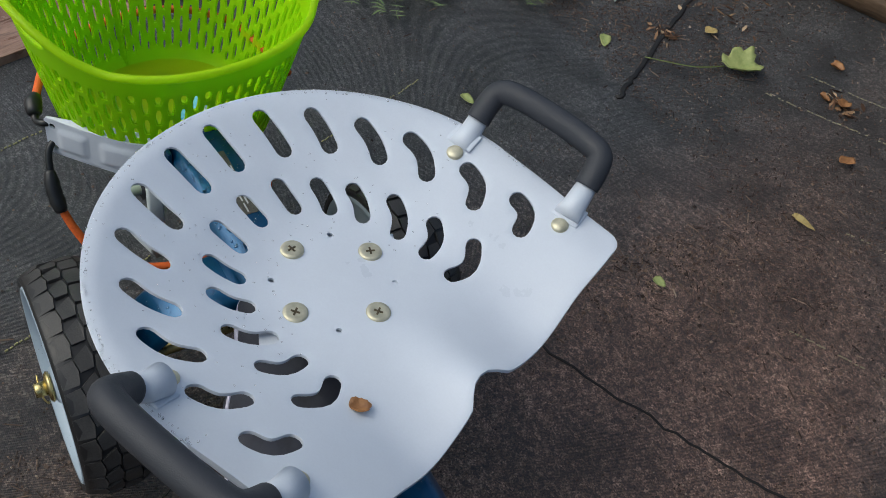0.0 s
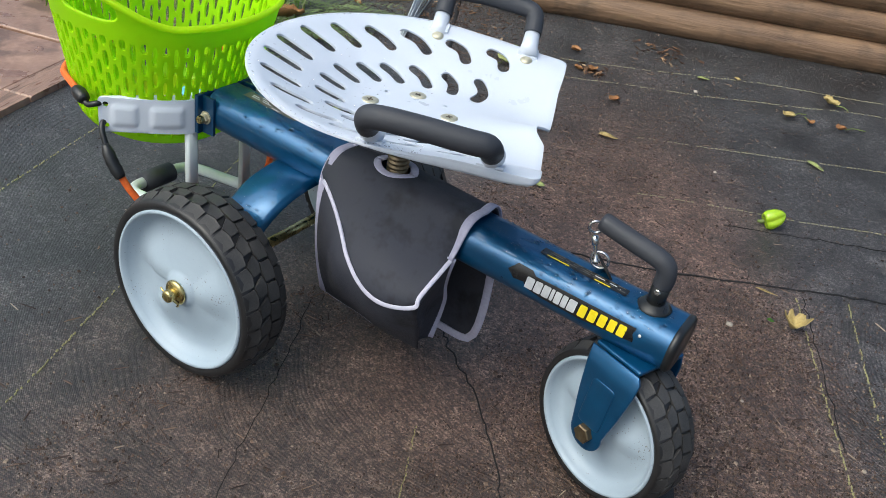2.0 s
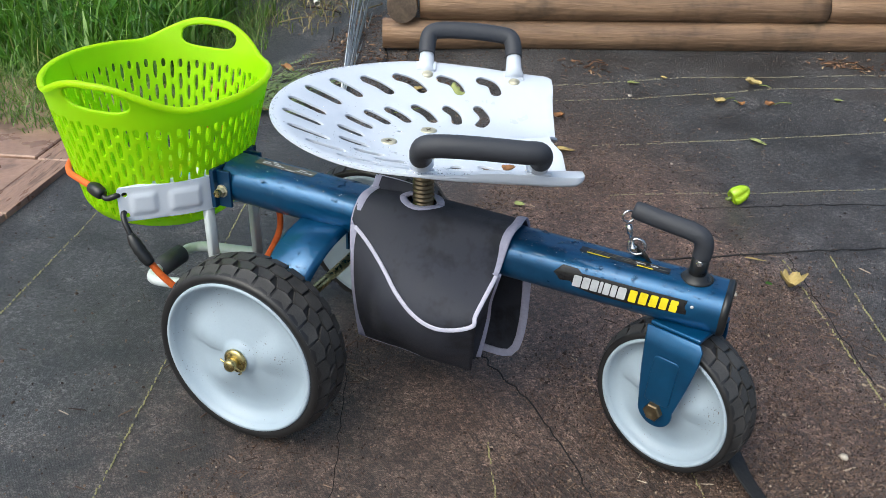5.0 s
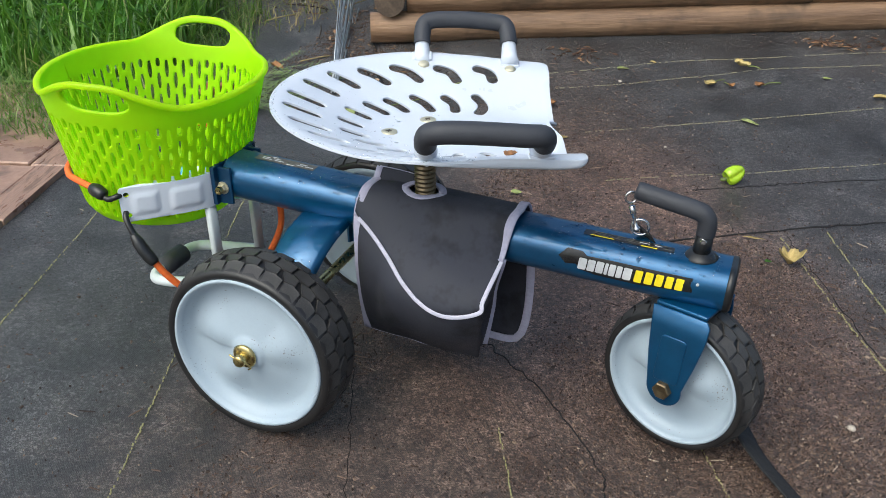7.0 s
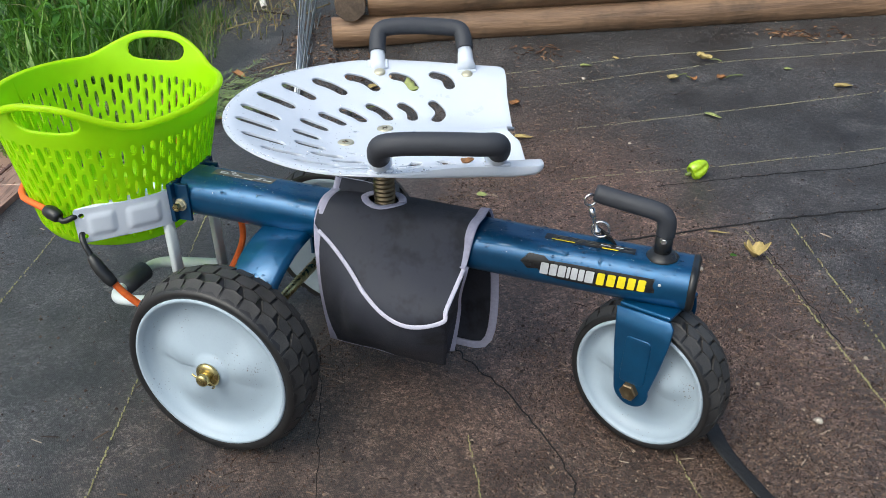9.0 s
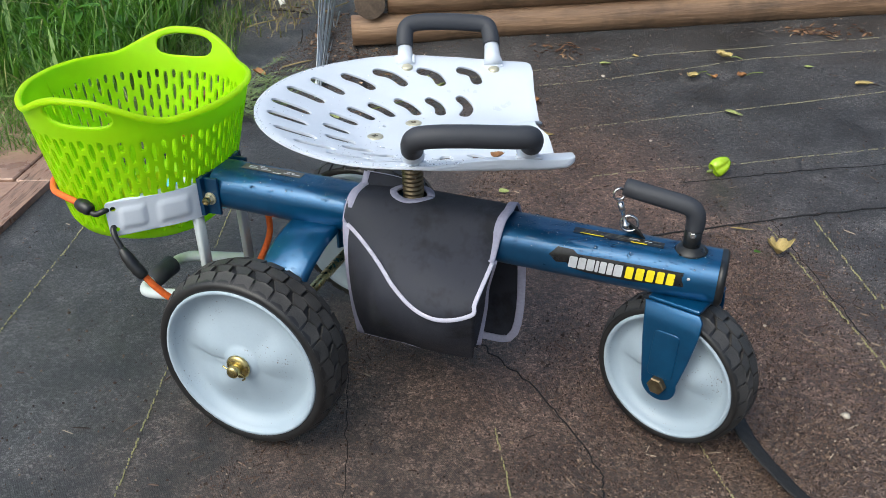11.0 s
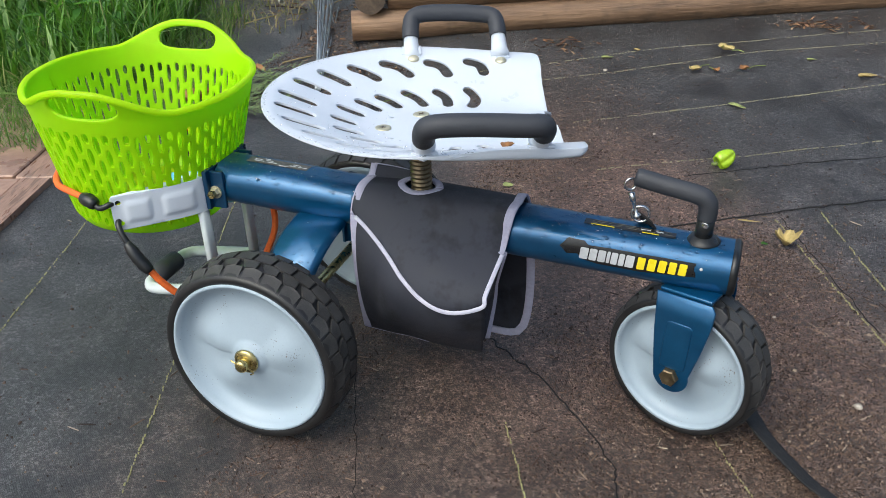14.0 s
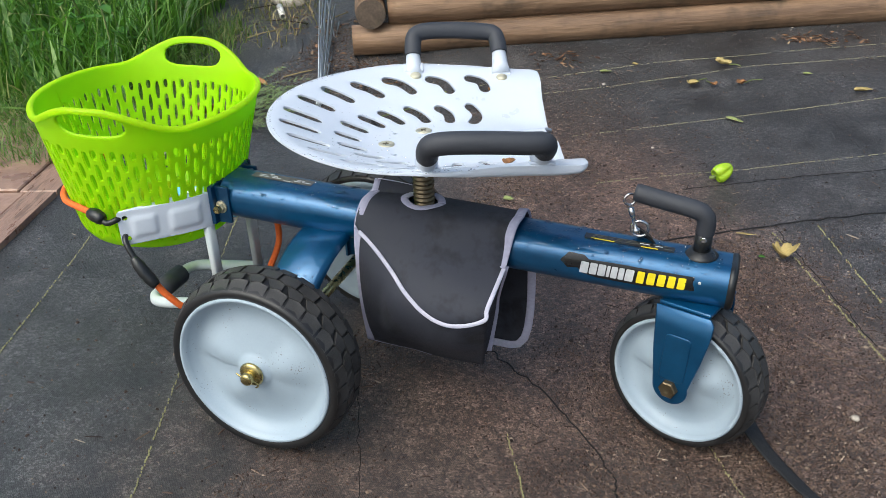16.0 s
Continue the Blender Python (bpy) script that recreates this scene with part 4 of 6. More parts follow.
def holder_band(s):
    """One bent flat arm with two pressed pads."""
    line = spline([(BRX + 0.000, s * 0.015, 0), (BRX - 0.001, s * 0.050, 0), (BRX - 0.022, s * 0.080, 0), (BRX - 0.054, s * 0.111, 0), (BRX - 0.090, s * 0.141, 0)], 8)
    lengths = [0.0]
    for a, b in zip(line, line[1:]):
        lengths.append(lengths[-1] + (b - a).length)
    total = lengths[-1]

    def at(u):
        for i in range(len(line) - 1):
            if u <= lengths[i + 1] + 1e-9:
                k = (u - lengths[i]) / (lengths[i + 1] - lengths[i])
                d = (line[i + 1] - line[i]).normalized()
                return line[i].lerp(line[i + 1], k), Vector((d.y, -d.x, 0)) * (-1 if s > 0 else 1)
        return line[-1], Vector((0, s, 0))

    pads = [(total * 0.30, total * 0.58), (total * 0.68, total * 0.90)]

    def place(u, v):
        p, nrm = at(u)
        lift = 0.0
        for a, b in pads:
            m = 0.004
            lift = max(lift, smooth01(a, a + m, u) * (1 - smooth01(b - m, b, u)) * smooth01(0.010, 0.010 + m, v) * (1 - smooth01(0.042 - m, 0.042, v)))
        out = Vector((-nrm.x, -nrm.y, 0))
        out = nrm if nrm.dot(Vector((RIM_X, RIM_Y, 0)) - p) < 0 else -nrm
        return p + out * lift * 0.003 + Vector((0, 0, BAND_Z - BAND_H / 2 + v))

    holes = [[(total - 0.010 + 0.004 * math.cos(b), h + 0.004 * math.sin(b)) for b in np.linspace(0, 2 * math.pi, 11)[:-1]] for h in (0.010, 0.041)]
    bm = sheet(rounded(0.0, total, 0.0, BAND_H, 0.006), holes, 0.0035, place)
    bmesh.ops.recalc_face_normals(bm, faces=bm.faces[:])
    ob = part("basket_band", bm, WHITE, cart, "white bent steel band with pressed pads")
    thick(ob, 0.003, 0)


holder_band(-1)
holder_band(1)
for y in (-0.050, 0.060):
    part("post", sweep([(BRX - 0.008, y, 0.248), (BRX - 0.006, y, 0.112)], 0, 12, (0.019, 0.010, (1, 0, 0))), FRAMEGREY, cart, "pale grey steel post")
loop = spline([(BRX - 0.004, -0.050, 0.112), (BRX - 0.060, -0.062, 0.106), (BRX - 0.112, -0.062, 0.100), (BRX - 0.130, -0.050, 0.099), (BRX - 0.134, -0.030, 0.099), (BRX - 0.134, 0.030, 0.099), (BRX - 0.130, 0.050, 0.099), (BRX - 0.112, 0.062, 0.100), (BRX - 0.060, 0.062, 0.106), (BRX - 0.004, 0.062, 0.112)], 5)
part("foot_loop", sweep(loop, 0.0085, 14), FRAMEGREY, cart, "pale grey tube loop behind the axle")
part("loop_grip", sweep([(BRX - 0.134, -0.030, 0.099), (BRX - 0.134, 0.026, 0.099)], 0.016, 18), FOAM, cart, "black foam sleeve on the loop")


# ---- the lime basket ----
basket = tagged(new("basket"), "lime green perforated plastic basket with two loop handles", "basket")
basket.matrix_world = CART @ pose(RIM_X, RIM_Y, 0.218, 0, 3.0, 9.0)
BH = 0.193
BP = 0.98


def squircle(a, ax, ay, e=2.2):
    c, s = math.cos(a), math.sin(a)
    r = (abs(c / ax) ** e + abs(s / ay) ** e) ** (-1 / e)
    return r * c, r * s


def basket_point(u, v, out=0.0):
    """u along the girth from the back, v up the wall in metres."""
    a = math.pi + 2 * math.pi * u / BP
    k = v / BH
    flare = 1 - (1 - min(1.0, k / 0.10)) ** 2 * 0.06 if k < 0.10 else 1.0
    out += 0.30 * max(0.0, v - BH)
    k = min(k, 1.05)
    ax, ay = (0.111 + 0.041 * k) * flare + out, (0.121 + 0.042 * k) * flare + out
    x, y = squircle(a, ax, ay)
    return Vector((x, y, v))


def handle_rise(u):
    best = 0.0
    for c in (BP * 0.25, BP * 0.75):
        d = abs(u - c)
        best = max(best, 0.0375 * (1 - smooth01(0.012, 0.116, d)))
    return best


def basket_top(u):
    return BH - 0.002 + handle_rise(u) + 0.003 * math.cos(4 * math.pi * u / BP)


def build_basket():
    outline = [(u, 0.0) for u in np.linspace(0, BP, 100)] + [(u, basket_top(u)) for u in np.linspace(BP, 0, 140)]
    holes = []
    for c in (BP * 0.25, BP * 0.75):
        pts = []
        for a in np.linspace(0, 2 * math.pi, 37)[:-1]:
            e = 3.2 if math.sin(a) < 0 else 2.4
            x, y = squircle(a, 0.047, 0.0190, e)
            pts.append((c + x, BH + 0.0102 + y))
        holes.append(pts)
    n = 72
    pitch = BP / n
    ribs = [BP * q for q in (0.125, 0.375, 0.625, 0.875)]
    for i in range(n):
        u = (i + 0.5) * pitch
        if min(abs(u - r) for r in ribs) < pitch * 0.45:
            continue
        rows = [(0.018, 0.038), (0.048, 0.068), (0.078, 0.098), (0.108, 0.129), (0.140, 0.150)] if i % 2 else [(0.013, 0.022), (0.033, 0.053), (0.063, 0.083), (0.093, 0.113), (0.124, 0.147)]
        for a, b in rows:
            a, b = a * 1.085, b * 1.09
            w = pitch * 0.31 * (0.9 + 0.2 * a / 0.14)
            m = (a + b) / 2
            h = (b - a) / 2 + 0.002
            holes.append([(u - w * 0.62, m - h), (u + w * 0.62, m - h), (u + w, m - h * 0.35), (u + w, m + h * 0.35), (u + w * 0.62, m + h), (u - w * 0.62, m + h), (u - w, m + h * 0.35), (u - w, m - h * 0.35)])
    bm = sheet(outline, holes, 0.010, basket_point)
    bmesh.ops.remove_doubles(bm, verts=bm.verts[:], dist=0.0004)
    bmesh.ops.recalc_face_normals(bm, faces=bm.faces[:])
    ob = part("wall", bm, LIME, basket, "lime plastic wall with rows of slots")
    thick(ob, 0.0028, 0)
    # floor
    fl = bmesh.new()
    rim = [fl.verts.new(basket_point(u, 0.003)) for u in np.linspace(0, BP, 73)[:-1]]
    fl.faces.new(rim)
    part("base", fl, LIME, basket)
    thick(basket.children[-1], 0.003, 0)
    # rolled lip along the top, and round the handle openings
    us = np.linspace(0, BP, 181)[:-1]
    lip = [basket_point(u, basket_top(u), 0.002) for u in us]
    part("lip", sweep(lip, 0.0047, 10, closed=True), LIME, basket, "rounded lime lip")
    for h in holes[:2]:
        part("handle_edge", sweep([basket_point(u, v) for u, v in h], 0.0028, 8, closed=True), LIME, basket)


build_basket()

# packets lying in the basket
def packet(material, x, y, z, turn, tilt, sx, sy, label):
    bm = box(sx, sy, 0.012, None, 0.004, 2)
    for v in bm.verts:
        v.co.z += 0.006 * noise.noise(v.co * 40 + Vector((x * 50, y * 30, 0)))
    ob = part("seed_packet", bm, material)
    ob.matrix_world = CART @ pose(x, y, z, tilt, 0, turn)
    tagged(ob, label, "packet", "packets in the basket")


packet(PACKB, RIM_X + 0.055, RIM_Y + 0.035, 0.226, 20, 35, 0.10, 0.055, "light blue plastic seed packet lying in the basket")
packet(PACKW, RIM_X + 0.060, RIM_Y + 0.015, 0.232, -12, 40, 0.07, 0.045, "white printed seed packet lying in the basket")
packet(PACKY, RIM_X + 0.070, RIM_Y + 0.055, 0.220, 50, 22, 0.05, 0.035, "yellow seed packet lying in the basket")

# bungee cord round the basket
cord = tagged(new("bungee_cord"), "orange bungee cord with black hooks tied round the basket", "cord")
B = lambda x, y, z: CART @ Vector((x, y, z))
HX, HY = BRX - 0.084, -0.128
round_back = [B(RIM_X + 0.133 * math.cos(a), RIM_Y + 0.143 * math.sin(a), 0.282 + 0.004 * math.sin(3 * a)) for a in np.linspace(radians(-118), radians(-240), 12)]
part("cord", sweep(spline([B(HX - 0.046, HY - 0.012, 0.285)] + round_back + [B(BRX - 0.092, 0.160, 0.274)], 5), 0.0048, 10), ORANGE, cord, "orange braided elastic cord")
part("cord", sweep(spline([B(HX + 0.042, HY - 0.020, 0.190), B(HX + 0.055, HY - 0.012, 0.165), B(HX + 0.072, HY + 0.004, 0.140), B(HX + 0.10, HY + 0.05, 0.118), B(HX + 0.112, 0.000, 0.115), B(HX + 0.112, 0.072, 0.15), B(HX + 0.113, 0.077, 0.20), B(HX + 0.113, 0.079, 0.238)], 6), 0.0050, 10), ORANGE, cord)
part("hook", sweep(spline([B(HX - 0.005, HY + 0.004, 0.280), B(HX - 0.006, HY - 0.014, 0.281), B(HX - 0.018, HY - 0.020, 0.277), B(HX - 0.028, HY - 0.018, 0.281)], 6), 0.0042, 12), PLASTIC, cord, "black plastic hook")
part("hook_sleeve", sweep(spline([B(HX - 0.024, HY - 0.019, 0.280), B(HX - 0.036, HY - 0.017, 0.285), B(HX - 0.050, HY - 0.012, 0.285)], 5), [0.006, 0.008, 0.009, 0.0095, 0.0095, 0.010, 0.010, 0.0095, 0.009, 0.0085, 0.007], 14), PLASTIC, cord)
part("hook", sweep(spline([B(HX - 0.002, HY + 0.006, 0.255), B(HX - 0.001, HY - 0.010, 0.254), B(HX + 0.006, HY - 0.018, 0.243), B(HX + 0.018, HY - 0.021, 0.224)], 6), 0.0042, 12), PLASTIC, cord)
part("hook_sleeve", sweep(spline([B(HX + 0.014, HY - 0.021, 0.229), B(HX + 0.029, HY - 0.023, 0.208), B(HX + 0.044, HY - 0.021, 0.188)], 5), [0.0050, 0.0065, 0.0075, 0.009, 0.0085, 0.0095, 0.0085, 0.0095, 0.0085, 0.0080, 0.0065], 14), PLASTIC, cord)

# ---- the saddle bag over the tube ----
bag = tagged(new("tool_bag"), "charcoal canvas saddle bag with lilac binding over the tube", "bag")
bag.matrix_world = CART
X0, X1 = 0.085, 0.302
axis_z = lambda x: TUBE_A.z + (TUBE_B.z - TUBE_A.z) * (x - TUBE_A.x) / (TUBE_B.x - TUBE_A.x)
# profiles from the top of the tube down the near side: rear edge, middle, front crease
NEAR = [[Vector(p) for p in q] for q in (
    [(0.085, 0, axis_z(0.085) + 0.0335), (0.083, -0.029, axis_z(0.083) + 0.0305), (0.078, -0.043, axis_z(0.078)), (0.076, -0.044, 0.195), (0.071, -0.030, 0.125), (0.064, -0.004, 0.053)],
    [(0.192, 0, axis_z(0.19) + 0.0335), (0.192, -0.030, axis_z(0.19) + 0.0305), (0.189, -0.062, axis_z(0.19) - 0.004), (0.182, -0.104, 0.188), (0.174, -0.085, 0.125), (0.163, -0.024, 0.059)],
    [(0.302, 0, axis_z(0.3) + 0.0335), (0.300, -0.029, axis_z(0.3) + 0.0305), (0.291, -0.047, 0.232), (0.281, -0.097, 0.181), (0.268, -0.066, 0.120), (0.253, -0.032, 0.060)])]
# the same down the far side
FAR = [[Vector(p) for p in q] for q in (
    [(0.085, 0, axis_z(0.085) + 0.0335), (0.083, 0.029, axis_z(0.083) + 0.0305), (0.080, 0.043, axis_z(0.08)), (0.080, 0.052, 0.190), (0.078, 0.058, 0.115), (0.078, 0.060, 0.040)],
    [(0.192, 0, axis_z(0.19) + 0.0335), (0.192, 0.030, axis_z(0.19) + 0.0305), (0.190, 0.047, axis_z(0.19)), (0.189, 0.070, 0.180), (0.187, 0.080, 0.110), (0.184, 0.070, 0.035)],
    [(0.302, 0, axis_z(0.3) + 0.0335), (0.301, 0.029, axis_z(0.3) + 0.0305), (0.302, 0.043, axis_z(0.3)), (0.304, 0.046, 0.180), (0.300, 0.054, 0.105), (0.288, 0.062, 0.034)])]
# the front edge of the panel behind the pocket
BACK_EDGE = [Vector(p) for p in ((0.302, 0, axis_z(0.3) + 0.0335), (0.300, -0.029, axis_z(0.3) + 0.0305), (0.292, -0.046, 0.230), (0.273, -0.020, 0.172), (0.262, 0.006, 0.125), (0.250, 0.008, 0.056))]


def along_line(p, w):
    """A point on a smooth line through p, w from 0 to 1."""
    n = len(p) - 1
    q = min(1.0, max(0.0, w)) * n
    i = min(int(q), n - 1)
    q -= i
    a, b, c, d = p[max(i - 1, 0)], p[i], p[i + 1], p[min(i + 2, n)]
    return 0.5 * (2 * b + (c - a) * q + (2 * a - 5 * b + 4 * c - d) * q * q + (3 * b - a - 3 * c + d) * q**3)


def on_bag(side, u, w, out=0.0):
    """A point on the cloth: u along the tube, w from its top down to the hem."""
    three = [along_line(p, w) for p in side]
    k = ((2 * u - 1) * (u - 1), 4 * u * (1 - u), u * (2 * u - 1))
    p = sum((q * f for q, f in zip(three, k)), Vector())
    s = -1 if side is NEAR else 1
    slack = smooth01(0.42, 0.75, w) * math.sin(math.pi * u)
    p.y += s * slack * (0.006 * noise.noise((u * 3.1, w * 2.5, s * 3)) + 0.0025 * noise.noise((u * 9, w * 7, s * 5)))
    if side is NEAR:
        # a pleat pressed in beside the rear edge of the pocket
        p.y += 0.007 * math.exp(-((u - 0.20 + 0.25 * (w - 0.7)) / 0.07) ** 2) * smooth01(0.5, 0.66, w) * (1 - smooth01(0.75, 0.95, w))
    away = Vector((0, s * smooth01(0.05, 0.35, w), 1 - smooth01(0.05, 0.42, w)))
    return p + away.normalized() * out


def cloth(name, side, outline, out, holes=(), label="", step=0.030):
    bm = sheet(outline, holes, step, lambda u, w: on_bag(side, u, w, out))
    bmesh.ops.recalc_face_normals(bm, faces=bm.faces[:])
    return thick(part(name, bm, CANVAS, bag, label), 0.0022, 0, False)


def strip(name, line, width, label="", up=(0, -1, 0.25), thickness=0.0030):
    return part(name, sweep(line, 0, 10, (width, thickness, up)), BINDING, bag, label)


edge = lambda a, b, n=14: [tuple(np.array(a) + (np.array(b) - np.array(a)) * t) for t in np.linspace(0, 1, n)]
frame_of = lambda w0, w1: edge((0, w0), (1, w0), 20)[:-1] + edge((1, w0), (1, w1), 20)[:-1] + edge((1, w1), (0, w1), 20)[:-1] + edge((0, w1), (0, w0), 20)[:-1]
# pocket: the whole near face, then its front gusset back to the hanging panel
cloth("pocket", NEAR, frame_of(0.36, 1.0), 0.0, label="charcoal canvas pocket sagging open")
bm = bmesh.new()
rows = []
for w in np.linspace(0.41, 1.0, 26):
    a, b = on_bag(NEAR, 1.0, w), along_line(BACK_EDGE, w)
    rows.append([bm.verts.new(a.lerp(b, k / 6) + Vector((-0.010 * math.sin(math.pi * k / 6) * smooth01(0.45, 0.8, w), 0, 0))) for k in range(7)])
for a, b in zip(rows, rows[1:]):
    for k in range(6):
        bm.faces.new((a[k], a[k + 1], b[k + 1], b[k]))
bmesh.ops.recalc_face_normals(bm, faces=bm.faces[:])
thick(part("gusset", bm, CANVAS, bag, "folded canvas gusset of the pocket"), 0.0018, 0)
bm = bmesh.new()
rows = []
for w in np.linspace(0.36, 1.0, 24):
    a, b = on_bag(NEAR, 0.0, w) + Vector((0, 0.004, 0)), along_line(BACK_EDGE, w)
    rows.append([bm.verts.new(a.lerp(b, k / 10) + Vector((0, 0.006 * math.sin(math.pi * k / 10), 0))) for k in range(11)])
for a, b in zip(rows, rows[1:]):
    for k in range(10):
        bm.faces.new((a[k], a[k + 1], b[k + 1], b[k]))
bmesh.ops.recalc_face_normals(bm, faces=bm.faces[:])
thick(part("back_panel", bm, CANVAS, bag, "canvas panel hanging behind the pocket"), 0.0018, 0)
# top of the saddle, with the opening for the post
hole = [(0.36 + 0.125 * math.cos(a), 0.15 * math.sin(a)) for a in np.linspace(0, math.pi, 15)]
cloth("far_panel", FAR, edge((0, 0), (0.235, 0), 8) + [(u, w) for u, w in hole[::-1][1:-1]] + edge((0.485, 0), (1, 0), 12)[:-1] + edge((1, 0), (1, 0.88), 24) + [(0.99, 0.93), (0.955, 0.975), (0.90, 0.995)] + edge((0.86, 1.0), (0.14, 1.0), 16) + [(0.10, 0.995), (0.045, 0.975), (0.01, 0.93)] + edge((0, 0.88), (0, 0), 24)[:-1], 0.0012, label="canvas panel hanging on the far side")
# flap and its piping
lip = [(0.03, 0.40), (0.16, 0.452), (0.30, 0.505), (0.425, 0.556), (0.58, 0.612), (0.725, 0.641), (0.875, 0.634), (0.990, 0.602), (0.985, 0.56), (0.99, 0.50), (1.0, 0.40)]
lip = [(p.x, p.y) for p in spline([(u, w, 0) for u, w in lip], 5)]
cloth("flap", NEAR, lip + edge((1.0, 0.40), (1.0, 0), 12)[1:] + edge((1.0, 0), (0.485, 0), 12)[1:] + [(u, w) for u, w in hole[1:-1]] + edge((0.235, 0), (0, 0), 8) + edge((0, 0), (0, 0.37), 10)[1:], 0.0036, label="canvas flap laid over the tube, wet in patches", step=0.026)
part("piping", sweep([on_bag(NEAR, u, w, 0.0050) for u, w in lip], 0, 10, (0.0058, 0.0026, (0, -1, 0.2))), PIPING, bag, "pale lilac piping")
# binding tapes
tape = "lilac-grey stitched binding tape"
shift = Vector((0.004, 0, 0))
for side in (NEAR, FAR):
    s = -1 if side is NEAR else 1
    strip("binding", [on_bag(side, 0.0, w, 0.0035) + shift for w in np.linspace(0, 0.40, 18)], 0.0125, tape, (0, s * 0.6, 1))
    strip("binding", [on_bag(side, 0.0, w, 0.003) + shift for w in np.linspace(0.385, 0.99 if side is NEAR else 0.90, 26)], 0.0115, tape, (0, s, 0.15))
    strip("binding", [on_bag(side, 1.0, w, 0.0052) - shift for w in np.linspace(0, 0.40, 18)], 0.0125, tape, (0, s * 0.6, 1))
strip("binding", [along_line(BACK_EDGE, w) + Vector((-0.002, -0.004, 0)) for w in np.linspace(0.385, 0.985, 28)], 0.0120, tape, (0.5, -1, 0.1))
rim_far = [(1, w) for w in np.linspace(0.385, 0.88, 20)] + [(0.99, 0.93), (0.955, 0.975), (0.90, 0.995)] + [(u, 1.0) for u in np.linspace(0.86, 0.14, 16)]
strip("binding", [on_bag(FAR, u, w, -0.002) for u, w in rim_far], 0.0120, tape, (0, -1, 0.1))
part("hem_binding", sweep([on_bag(NEAR, u, 1.0) for u in np.linspace(0.0, 0.55, 16)], 0.0015, 8), BINDING, bag)
for side in (NEAR, FAR):
    part("hole_binding", sweep([on_bag(side, u, w, 0.004) for u, w in hole], 0, 8, (0.011, 0.003, (0, 0, 1))), BINDING, bag, tape)
# lifted tab beside the post
bm = bmesh.new()
rows = []
for k in np.linspace(0, 1, 12):
    x = 0.088 + 0.066 * k
    base = Vector((x, 0.004 + 0.012 * k, axis_z(x) + 0.0345))
    tall = 0.011 * (1 - k) ** 0.8 + 0.007
    rows.append([bm.verts.new(base + Vector((0.003 * q, 0.009 * q + 0.003 * math.sin(3 * k), tall * q))) for q in (0, 0.33, 0.66, 1.0)])
for a, b in zip(rows, rows[1:]):
    for k in range(3):
        bm.faces.new((a[k], a[k + 1], b[k + 1], b[k]))
tab_edge = [r[-1].co.copy() for r in rows]
tab_end = [v.co.copy() for v in rows[0]]
bmesh.ops.recalc_face_normals(bm, faces=bm.faces[:])
thick(part("tab", bm, CANVAS, bag, "black canvas tab standing up behind the post"), 0.0025, 0)
part("tab_edge", sweep(tab_edge, 0.0012, 8), PIPING, bag)
part("tab_binding", sweep(tab_end, 0, 8, (0.009, 0.0035, (0.3, -1, 0.2))), BINDING, bag)

# ---- rain drops on tube, seat and grips ----
rng = random.Random(7)
spots = []
while len(spots) < 900:
    x, s = rng.uniform(-0.13, 0.56), rng.gauss(0.050, 0.020)
    if X0 - 0.005 < x < X1 + 0.005 or not 0.006 < s < 0.10:
        continue
    spots.append((on_tube(x, s), tube_normal(s), rng.choice((0.0009, 0.0013, 0.0018, 0.0026)) * rng.uniform(0.7, 1.3)))
for k in range(70):
    p, away = rng.choice(SADDLE_SPOTS)
    spots.append((p + Vector((rng.uniform(-0.026, 0.026), 0, 0)), away, rng.uniform(0.0008, 0.0018)))
part("rain_beading", beads(spots, 1), WATER, cart, "rain drops", kind="stuff")
spots = []
for k in range(640):
    a = radians(rng.uniform(80, 280))
    r = SR * rng.choice((rng.uniform(0.975, 1.0), rng.uniform(0.975, 1.0), rng.uniform(0.30, 1.0)))
    f, l = SC + r * math.cos(a), r * math.sin(a)
    spots.append((Vector((f, l, seat_z(f, l) + 0.0005)), Vector((0, 0, 1)), rng.uniform(0.0005, 0.0012)))
spots = [q for q in spots if not any(inside(h, np.array([[q[0].x, q[0].y]]))[0] for h in SLOTS)]
part("rain_beading", beads(spots, 2), WATER, seat, "rain drops", kind="stuff")

# dead leaf scrap stuck on the seat
def leaf_mesh(length, width, lobes, curl, seed):
    rg = random.Random(seed)
    pts = []
    n = 40
    for i in range(n):
        a = 2 * math.pi * i / n
        r = 1 + (0.28 * abs(math.sin(lobes * a / 2 + 0.4)) - 0.14 if lobes else 0) + rg.uniform(-0.05, 0.05)
        pts.append((math.cos(a) * length / 2 * r, math.sin(a) * width / 2 * r * (1 - 0.35 * math.cos(a))))
    return thick_bm(sheet(pts, [], max(length / 9, 0.003), lambda x, y: Vector((x, y, curl * (abs(y) / width * 2) ** 1.5 + 0.3 * curl * noise.noise((x * 90 + seed, y * 90, 0)) + 0.5 * curl * (x / length * 2) ** 2))), 0.0006)


def thick_bm(bm, t):
    geom = bmesh.ops.solidify(bm, geom=bm.faces[:], thickness=t)
    bmesh.ops.recalc_face_normals(bm, faces=bm.faces[:])
    return bm


